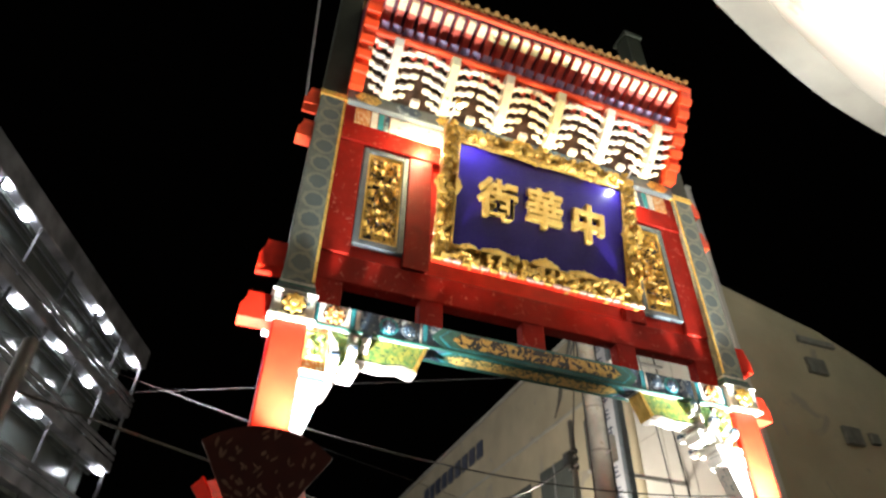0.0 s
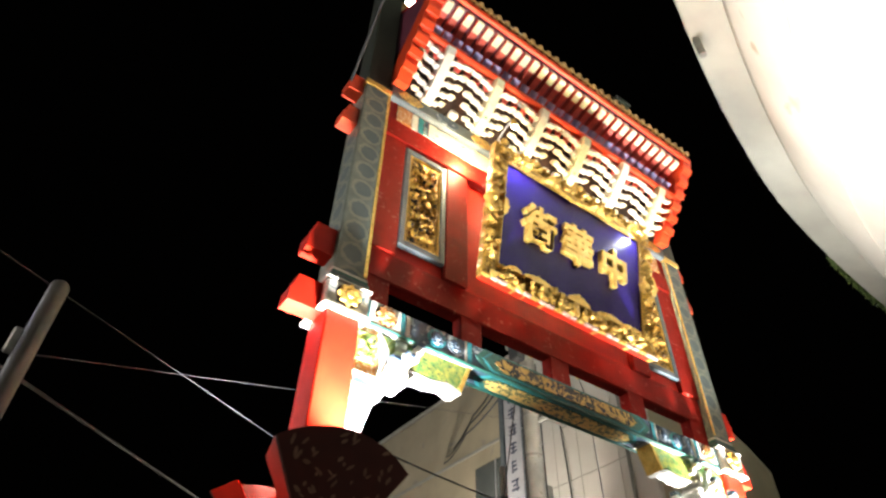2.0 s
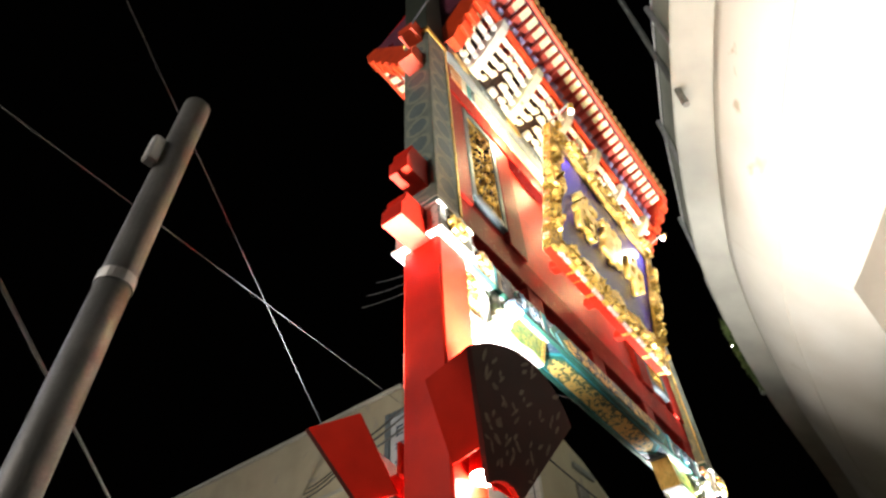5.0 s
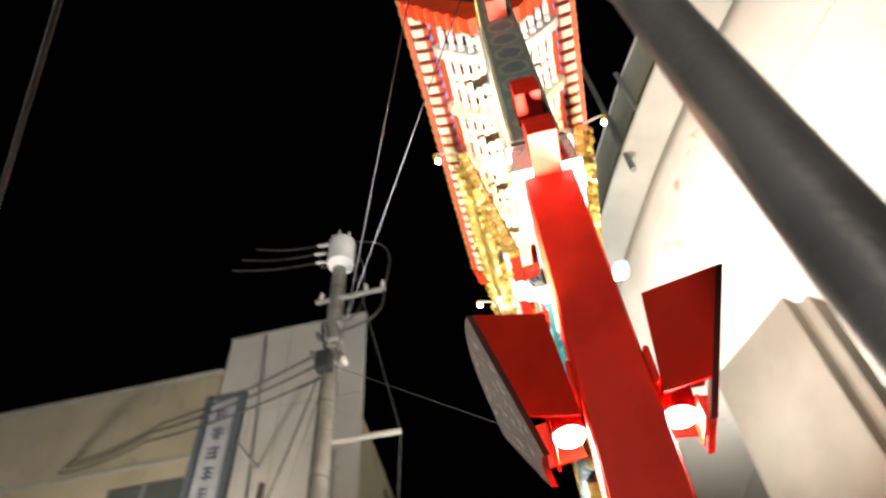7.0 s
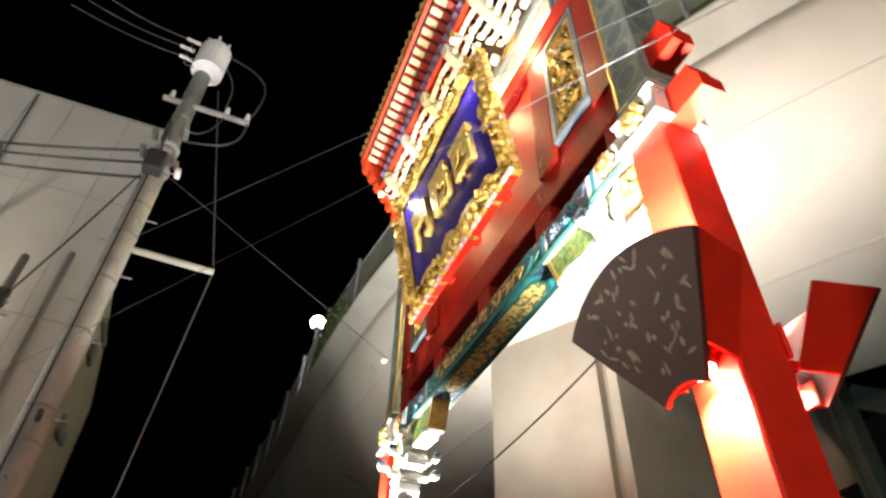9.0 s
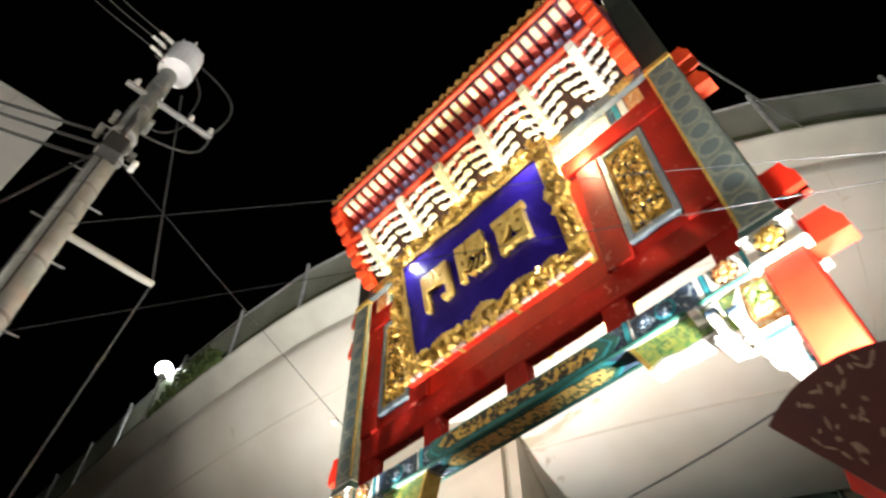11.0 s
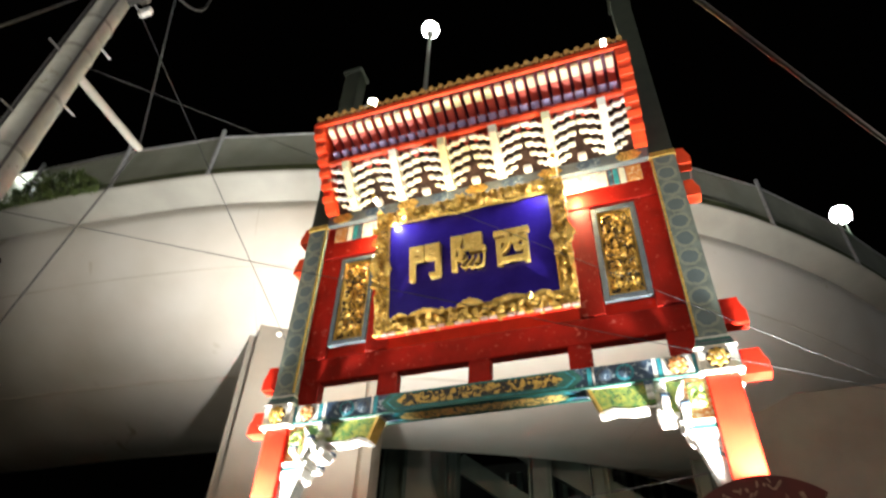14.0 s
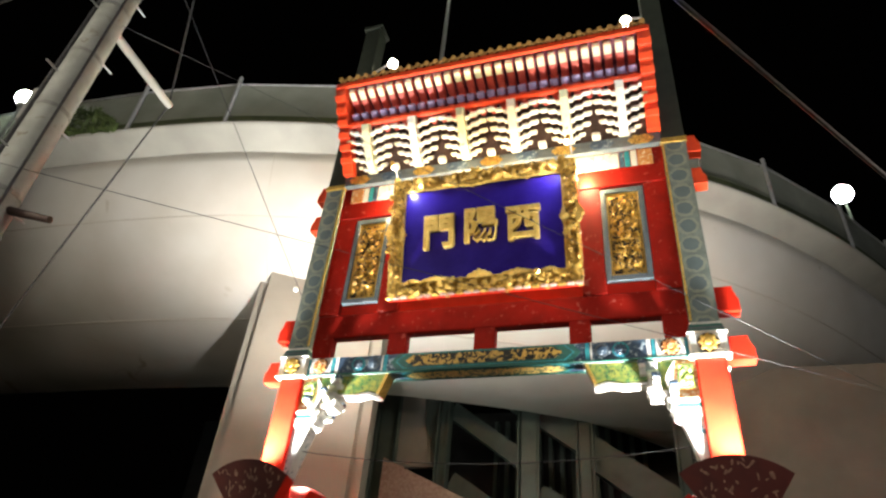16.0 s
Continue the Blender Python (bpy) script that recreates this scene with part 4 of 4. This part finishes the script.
part("panel", block(3.46, -9.15, 6.1, 4.62, -9.0, 9), PARAPET, st, "pale grey infill panel between two steel columns")
part("gusset", plate([(3.46, 8.3), (3.46, 5.9), (3.9, 7.2), (4.05, 9.0)], 0.08), STEEL_GREEN, st, at=(0, -8.93, 0))
part("stair_side", plate([(4.75, 6.2), (2.3, 5.1), (2.3, 3.6), (4.75, 3.6)], 0.2), PINK, st, "pale pinkish flank of the station stair", at=(0, -8.6, 0))
part("wall_panel", block(5.3, -9.6, 4.4, 8.4, -9.4, 6.55), PIER, st)
for (xa, za), (xb, zb), w in (((3.3, 7.64), (1.4, 6.28), 0.42), ((1.75, 7.95), (-2.6, 4.95), 0.56), ((3.2, 5.85), (1.4, 4.7), 0.4), ((-0.2, 6.2), (-2.4, 4.6), 0.2), ((7.2, 7.5), (5.1, 5.4), 0.3), ((1.0, 5.6), (-0.2, 4.9), 0.3)):
    d = Vector((xb - xa, 0, zb - za)).normalized()
    nrm = Vector((-d.z, 0, d.x)) * w / 2
    brace = part("brace", plate([(xa + nrm.x, za + nrm.z), (xb + nrm.x, zb + nrm.z), (xb - nrm.x, zb - nrm.z), (xa - nrm.x, za - nrm.z)], 0.3), STEEL_GREEN, st, at=(0, -9.3, 0))
    for e in (-1, 1):
        c = nrm * (e * 0.86)
        part("brace_lip", rod((xa + c.x, -0.16, za + c.z), (xb + c.x, -0.16, zb + c.z), 0.02, None, 6), STEEL, brace) if w > 0.4 else None
for k in range(14):
    x = 2.9 - k * 0.33
    part("louvre", block(x, -12.95, 5.0, x + 0.12, -12.7, 8.6), STEEL_GREEN, st)

# ---- street lamps on the road ----
def road_lamp(x, y, z, base):
    l = thing("street_lamp", "lit round street lamp on slender steel pole above the road", "street lamp", "lamps along the elevated road", (x, y, z))
    part("globe", ball((0, 0, 0), 0.28 if x < 0 else 0.19, None, 18, 12), LAMP_COOL, l, "lit glass", smooth=True)
    part("pole", rod((0, 0, base - z), (0, 0, -0.2), 0.05, 0.035, 12), POLE_GREY, l)
    part("collar", rod((0, 0, -0.26), (0, 0, -0.16), 0.07, 0.11, 14), POLE_GREY, l)
    return l


road_lamp(10.6, -0.12, 11.35, 9.9)
road_lamp(-7.84, -11.42, 14.95, 9.5)
road_lamp(1.7, -1.75, 14.75, 9.5)

# ---- weeds growing along the foot of the fence ----
rng = random.Random(23)
bm = bmesh.new()
spots = [i for i, p in enumerate(LINE) if 7.6 < p.x < 10.4]
for k in range(900):
    i = rng.choice(spots)
    p, n = LINE[i], inward(i)
    x = p.x + rng.uniform(-0.3, 0.3)
    lump = max(0.0, 1 - ((x - 9.0) / 1.3) ** 2) * (0.7 + 0.5 * noise.noise(Vector((x * 2.2, 3.0, 0))))
    c = Vector((x, p.y - n.y * rng.uniform(-0.02, 0.12) * (0.3 + lump), 9.98 + rng.random() ** 1.3 * (0.12 + 0.95 * lump)))
    d = Vector((rng.uniform(-1, 1), rng.uniform(-0.4, 0.9), rng.uniform(-0.8, 1))).normalized()
    w = d.cross(Vector((rng.uniform(-1, 1), rng.uniform(-1, 1), 0.3))).normalized()
    l = rng.uniform(0.05, 0.12)
    bm.faces.new([bm.verts.new(c + d * (l * a) + w * (l * b)) for a, b in ((-1, 0), (-0.2, 0.3), (1, 0), (-0.2, -0.3))])
tagged(part("weeds", bm, LEAF), "straggling green weeds along the foot of the fence", "weeds", kind="stuff")


# ---- buildings on the far side of the street ----
tower = thing("corner_building", "cream rendered corner building with a vertical sign", "building")
part("front_wall", block(7.6, 4.6, 0, 7.75, 8.5, 13.6, 0.02), WALL_PALE, tower, "pale rendered front wall with raised parapet")
part("coping", block(7.58, 4.58, 13.6, 7.77, 8.52, 13.66, 0.01), PARAPET, tower)
part("side_wall", plate([(7.75, 0), (7.75, 10.5), (10.4, 9.8), (11.7, 9.2), (12.5, 8.7), (12.6, 0)], 3.75), WALL_CREAM, tower, "cream side wall with a sloping top", (0, 6.52, 0))
for x, z, w, h in ((9.6, 8.55, 0.55, 0.4), (9.9, 6.95, 0.5, 0.4), (10.65, 7.05, 0.25, 0.25), (9.6, 9.35, 1.1, 0.16)):
    part("wall_vent", block(x, 4.56, z, x + w, 4.66, z + h, 0.02), POLE_GREY, tower)
for y in (5.5, 6.7, 7.5):
    part("panel_joint", block(7.59, y, 2.0, 7.601, y + 0.02, 13.6), PARAPET, tower)
for z in (5.0, 8.0, 11.0):
    part("panel_joint", block(7.588, 4.65, z, 7.6, 8.4, z + 0.02), PARAPET, tower)
part("downpipe", rod((7.53, 5.2, 0), (7.53, 5.2, 9.5), 0.045, None, 10), POLE_GREY, tower)
part("cable_riser", rod((7.55, 6.7, 2), (7.55, 7.45, 13.5), 0.02, None, 6), CABLE, tower)
wing = thing("street_building", "long cream rendered building along the street", "building")
part("wall", block(7.5, 8.46, 0, 14, 34, 12.4, 0.05), WALL_CREAM, wing)
part("coping", block(7.44, 8.47, 12.4, 14.05, 34.05, 12.52, 0.02), PARAPET, wing)
for y, z, wd, h in ((8.75, 8.0, 1.9, 1.45), (11.6, 7.4, 1.9, 1.4), (14.2, 7.3, 2.4, 1.4), (18.0, 6.7, 2.4, 1.6), (22.5, 6.7, 2.4, 1.6)):
    w = part("window", block(7.46, y, z, 7.5, y + wd, z + h), GLASS_DARK, wing)
    part("window_frame", block(7.44, y - 0.06, z - 0.07, 7.52, y + wd + 0.06, z, 0.01), STEEL, w)
    part("window_frame", block(7.44, y + wd / 2, z, 7.5, y + wd / 2 + 0.05, z + h), STEEL, w)
part("string_course", block(7.47, 8.5, 9.95, 7.5, 33.9, 10.05), PARAPET, wing)
# vertical sign on the corner building
sign = thing("vertical_sign", "tall white vertical sign board with dark lettering and dark frame", "sign")
SX, SY = 5.75, 7.03
part("board", block(SX, SY - 0.3, 2.6, SX + 0.1, SY + 0.3, 10.05, 0.02), SIGN_GREY, sign)
for y in (SY - 0.47, SY + 0.3):
    part("frame_bar", block(SX - 0.03, y, 2.5, SX + 0.13, y + 0.17, 10.2, 0.02), GREY_FRAME, sign, "dark blue-grey frame bar")
part("frame_bar", block(SX - 0.02, SY - 0.3, 10.05, SX + 0.12, SY + 0.3, 10.2, 0.02), GREY_FRAME, sign, "dark blue-grey frame bar")
rng = random.Random(5)
for k in range(15):
    # unreadable characters as a few strokes each
    z = 9.75 - k * 0.44
    for j in range(3):
        w = rng.uniform(0.07, 0.14)
        part("letter_bar", block(SX - 0.006, SY - w, z - 0.1 * j - 0.045, SX - 0.001, SY + w, z - 0.1 * j), INK, sign)
    y = SY + rng.uniform(-0.08, 0.08)
    part("letter_bar", block(SX - 0.009, y - 0.02, z - 0.28, SX - 0.002, y + 0.02, z + 0.01), INK, sign)
for z in (9.4, 6.5, 3.6):
    part("stay", block(SX + 0.1, SY - 0.04, z, 7.6, SY + 0.04, z + 0.08, 0.01), STEEL, sign)
letters = thing("wall_lettering", "row of dark raised letters on the cream wall", "lettering")
for k in range(9):
    part("letter_bar", block(7.44, 18.0 + k * 0.8, 10.95, 7.498, 18.55 + k * 0.8, 11.6), INK, letters)

# office building across, with rows of lit ceiling lamps
office = thing("office_building", "dark glass office block with rows of lit ceiling lamps", "building")
for k in range(6):
    z = 3.6 + k * 2.6
    m = pose(-10.9, 15.4, 0, 0, 0, -18.9)
    part("slab", block(-8, -22, z, 0, 13, z + (1.0 if k == 5 else 0.45), 0.03), WALL_GREY, office, at=m)
    # balcony front of two louvre boards on uprights, open gaps between
    for z0, z1 in ((0.55, 0.72), (0.82, 0.98)) if k < 5 else ():
        part("louvre", block(-0.07, -22, z + z0, -0.01, 13, z + z1, 0.01), WALL_GREY, office, at=m)
    for j in range(14 if k < 5 else 0):
        part("upright", block(-0.16, -21.9 + j * 2.66, z + 0.45, -0.07, -21.8 + j * 2.66, z + 2.6), STEEL_DARK, office, at=m)
    if k == 0:
        part("base", block(-8, -22, 0, -0.2, 13, 3.6), WALL_GREY, office, at=m)
    if k < 5:
        part("glazing", block(-7.9, -21.9, z + 0.45, -1.15, 12.9, z + 2.6), GLASS_DARK, office, at=m)
    for dx in (0.5, 0.85):
        part("soffit_rib", block(-dx - 0.05, -21.9, z - 0.16, -dx + 0.05, 12.9, z + 0.01), GLASS_DARK, office, at=m)
    for j in range(9):
        if k < 3 or (j * 7 + k * 5) % 4 == 0:
            continue
        lamp = ball((0, 0, 0), 0.13, None, 10, 6)
        for v in lamp.verts:
            v.co.y *= 1.7
            v.co.z *= 0.5
        part("ceiling_lamp", lamp, LAMP_OFFICE, office, at=m @ pose(-0.16 - 0.09 * ((j * 5 + k * 3) % 3), -10 + j * 2.6 + 0.9 * (k % 2) + 0.5 * ((j * 7 + k) % 3), z - 0.1))

# ---- utility pole ----
UX, UY = 2.95, 3.45
up = thing("utility_pole", "weathered concrete utility pole with transformer and steel arms", "utility pole", at=(UX, UY, 0))
part("shaft", rod((0, 0, 0), (0, 0, 10.6), 0.17, 0.12, 18), CONCRETE_POLE, up, smooth=True)
tr = part("transformer", rod((-0.1, -0.05, 10.15), (-0.1, -0.05, 10.75), 0.24, 0.24, 20), SIGN_WHITE, up, "pale grey transformer can")
for k in range(6):
    a = k / 6 * 6.28
    part("bushing", rod((-0.1 + 0.17 * math.cos(a), -0.05 + 0.17 * math.sin(a), 10.75), (-0.1 + 0.19 * math.cos(a), -0.05 + 0.19 * math.sin(a), 10.92), 0.025, 0.018, 8), PORCELAIN, tr)
part("upper_arm", block(-0.1, -0.9, 9.3, -0.03, 0.35, 9.37, 0.01), STEEL, up)
for y in (-0.85, -0.55, 0.25):
    part("insulator", rod((-0.065, y, 9.37), (-0.065, y, 9.53), 0.045, 0.03, 10), PORCELAIN, up)
part("lower_arm", rod((0.05, -0.1, 6.6), (0.15, -1.1, 6.64), 0.042, None, 10), PARAPET, up, "pale grey steel stay arm")
for k in range(14):
    z = 3.0 + k * 0.45
    s = -1 if k % 2 else 1
    part("step_bolt", rod((0, s * 0.1, z), (0, s * 0.27, z), 0.01, None, 6), STEEL, up)
for z in (8.2, 8.35, 7.9):
    part("band", rod((0, 0, z), (0, 0, z + 0.05), 0.165, None, 18), STEEL, up)
part("stub_arm", rod((-0.05, -0.02, 4.3), (-0.5, -0.12, 4.2), 0.035, 0.028, 10), BROWN_SHADE, up)
for k in range(3):
    ring = [Vector((-0.22 + 0.16 * math.cos(a), 0.02 * k, 8.25 + 0.1 * k + 0.2 * math.sin(a))) for a in [i / 14 * 6.2832 for i in range(15)]]
    coil = cable("cable_coil", ring, 0.018, CABLE, "")
    for key in list(coil.keys()):
        del coil[key]
    coil.parent = up
part("meter_box", block(0.1, -0.1, 5.2, 0.26, 0.1, 5.6, 0.02), POLE_GREY, up)
part("cable_box", block(-0.3, -0.1, 7.7, -0.1, 0.14, 8.05, 0.02), CABLE, up)

def lead(name, pts, r, material):
    """A loose wire that belongs to the pole."""
    ob = cable(name, [Vector(p) for p in pts], r, material, "")
    for key in list(ob.keys()):
        del ob[key]
    ob.parent = up


def bow(a, b, out, n=8):
    """Points of a loop from a to b that swings by out in its middle."""
    a, b, out = Vector(a), Vector(b), Vector(out)
    return [a.lerp(b, i / n) + out * math.sin(i / n * math.pi) for i in range(n + 1)]


# fuse holders with the lines they take in, and slack loops at the arm
for k, (y, z) in enumerate(((0.32, 10.78), (0.36, 10.55), (0.3, 10.3))):
    part("fuse_holder", rod((-0.12, y - 0.12, z), (-0.16, y + 0.1, z - 0.02), 0.035, 0.026, 10), PORCELAIN, tr)
    lead("line_wire", bow((-0.16, y + 0.1, z - 0.02), (-0.3, y + 1.3 + 0.2 * k, z + 0.12), (0, 0, -0.07)), 0.011, CABLE)
    lead("lead", bow((-0.1, 0.12, 10.4 - 0.1 * k), (-0.12, y, z), (-0.1, 0.05, -0.1 - 0.05 * k), 6), 0.011, CABLE)
lead("lead", bow((-0.1, -0.2, 10.75), (-0.06, -0.88, 9.42), (-0.05, -0.38, 0.22)), 0.016, CABLE)
lead("lead", bow((-0.06, -0.88, 9.36), (-0.02, -0.12, 8.6), (-0.05, -0.25, -0.22)), 0.016, CABLE)
lead("lead", bow((-0.06, -0.55, 9.36), (-0.02, -0.12, 8.8), (0.02, -0.05, -0.14)), 0.012, CABLE)
lead("lead", bow((-0.1, -0.22, 10.5), (-0.06, -0.5, 9.5), (-0.02, -0.12, 0.05)), 0.012, CABLE)
# conduits strapped to the shaft, and the dark straps round it
for x, y, r, z in ((-0.165, 0.06, 0.012, 8.0), (0.13, -0.12, 0.014, 7.7), (0.06, 0.165, 0.018, 9.2)):
    part("conduit", rod((x, y, 0.1), (x * 0.82, y * 0.82, z), r, None, 8), CABLE, up)
for z in (2.6, 3.5, 4.05, 4.4, 5.3, 6.0, 6.7, 7.2, 9.0, 9.6):
    r = 0.17 - 0.05 * z / 10.6
    part("strap", rod((0, 0, z), (0, 0, z + 0.035), r + 0.006, None, 18), POLE_GREY, up)
for k, (y, z) in enumerate(((-0.2, 8.0), (-0.27, 7.85), (0.2, 8.45), (0.24, 8.05), (-0.16, 8.6))):
    part("cable_clamp", block(-0.14 - 0.03 * k, y - 0.035, z, -0.02, y + 0.035, z + 0.09, 0.012), PORCELAIN if k == 1 else POLE_GREY, up)

# slim second pole beside it, with the cables it carries
slim = thing("cable_pole", "slim dark steel cable pole with clamps beside the utility pole", "utility pole", at=(3.03, 4.32, 0))
bm = rod((0, 0, 0), (0, 0, 6.15), 0.055, 0.045, 14)
ball((0, 0, 6.15), 0.047, bm, 12, 6)
part("shaft", bm, POLE_GREY, slim, smooth=True)
for k, z in enumerate((5.35, 5.5, 5.62, 4.6)):
    part("clamp", rod((0, 0, z), (0, 0, z + 0.06), 0.07, None, 14), CABLE, slim)
    part("hook", block(-0.05, -0.16 + 0.06 * k, z + 0.01, -0.02, 0.12, z + 0.05, 0.008), STEEL, slim)
part("splice_box", block(-0.16, -0.08, 5.4, -0.05, 0.1, 5.62, 0.02), CABLE, slim)

# ---- sign post ----
post = thing("sign_post", "plain grey steel street post with a rounded cap", "post", at=(-3.84, -0.078, 0))
bm = rod((0, 0, 0), (0, 0, 3.82), 0.049, None, 20)
ball((0, 0, 3.81), 0.049, bm, 16, 8)
part("shaft", bm, STEEL_DARK, post, smooth=True)
part("clamp", rod((0, 0, 2.85), (0, 0, 2.89), 0.053, None, 20), STEEL, post)
part("bracket", block(-0.09, -0.02, 3.38, -0.046, 0.02, 3.52, 0.008), STEEL, post)

# ---- cables ----
cable("tie_wire", [(-PX + 0.13, 0, 3.58), (PX - 0.13, 0, 3.58)], 0.006, WIRE, "pale tie wire between the gate columns", "wire", 0.16)
cable("stay_wire", [(3.1, 2.36, 6.64), (3.0, 3.16, 10.0)], 0.01, WIRE, "thin stay wire at the utility pole", "wire", 0.0)
cable("stay_wire", [(3.1, 2.36, 6.64), (4.0, 2.9, 0.0)], 0.009, WIRE, "thin stay wire at the utility pole", "wire", 0.0)
for dy, dz in ((0, 0), (0.15, -0.25), (0.3, -0.55)):
    cable("service_cable", [(UX, UY + 0.1, 8.3 + dz), (5.4, 8.1 + dy, 9.45 + 0.7 * dz), (7.5, 12.0 + dy, 10.5 + 0.5 * dz)], 0.022, CABLE, "black service cable slung to the utility pole", "cable", 0.12)
cable("street_wire", [(-16.0, -7.6, 3.2), (12.0, 10.0, 4.75)], 0.0026, WIRE, "thin wire slung low over the street", "wire", 0.0)
cable("street_wire", [(-11.9, -3.4, 0.02), (UX, UY, 6.62)], 0.0026, WIRE, "thin wire slung to the utility pole", "wire", 0.0)
cable("fence_wire", [(-2.47, 0, 7.05), (-3.0, -4.05, 10.0)], 0.012, WIRE, "thin wire from the gate to the elevated road", "wire", 0.0)
cable("trunk_cable", [(-25.6, -24.0, 0.02), (-5.28, 0.0, 3.81), (4.86, 12.0, 5.71), (7.5, 15.1, 6.2)], 0.013, CABLE, "thick black trunk cable over the street", "cable", 0.0)
cable("guy_wire", [(PX + 0.15, 0.1, 5.46), (UX - 0.1, UY, 7.9)], 0.0045, WIRE, "thin guy wire from gate column to utility pole", "wire", 0.0)
part_ring = thing("guy_insulator", "pale porcelain guy insulator beside the gate column", "insulator")
part("bead", ball((PX + 0.19, 0.2, 5.5), 0.035), PORCELAIN, part_ring, smooth=True)
cable("service_cable", [(3.0, 4.36, 5.5), (3.1, 7.4, 5.75), (5.0, 16.0, 6.2)], 0.018, CABLE, "black service cable carried by the slim cable pole", "cable", 0.12)
cable("service_cable", [(3.0, 4.3, 5.55), (2.9, 3.6, 7.75)], 0.012, CABLE, "black service cable between the two poles", "cable", 0.05)
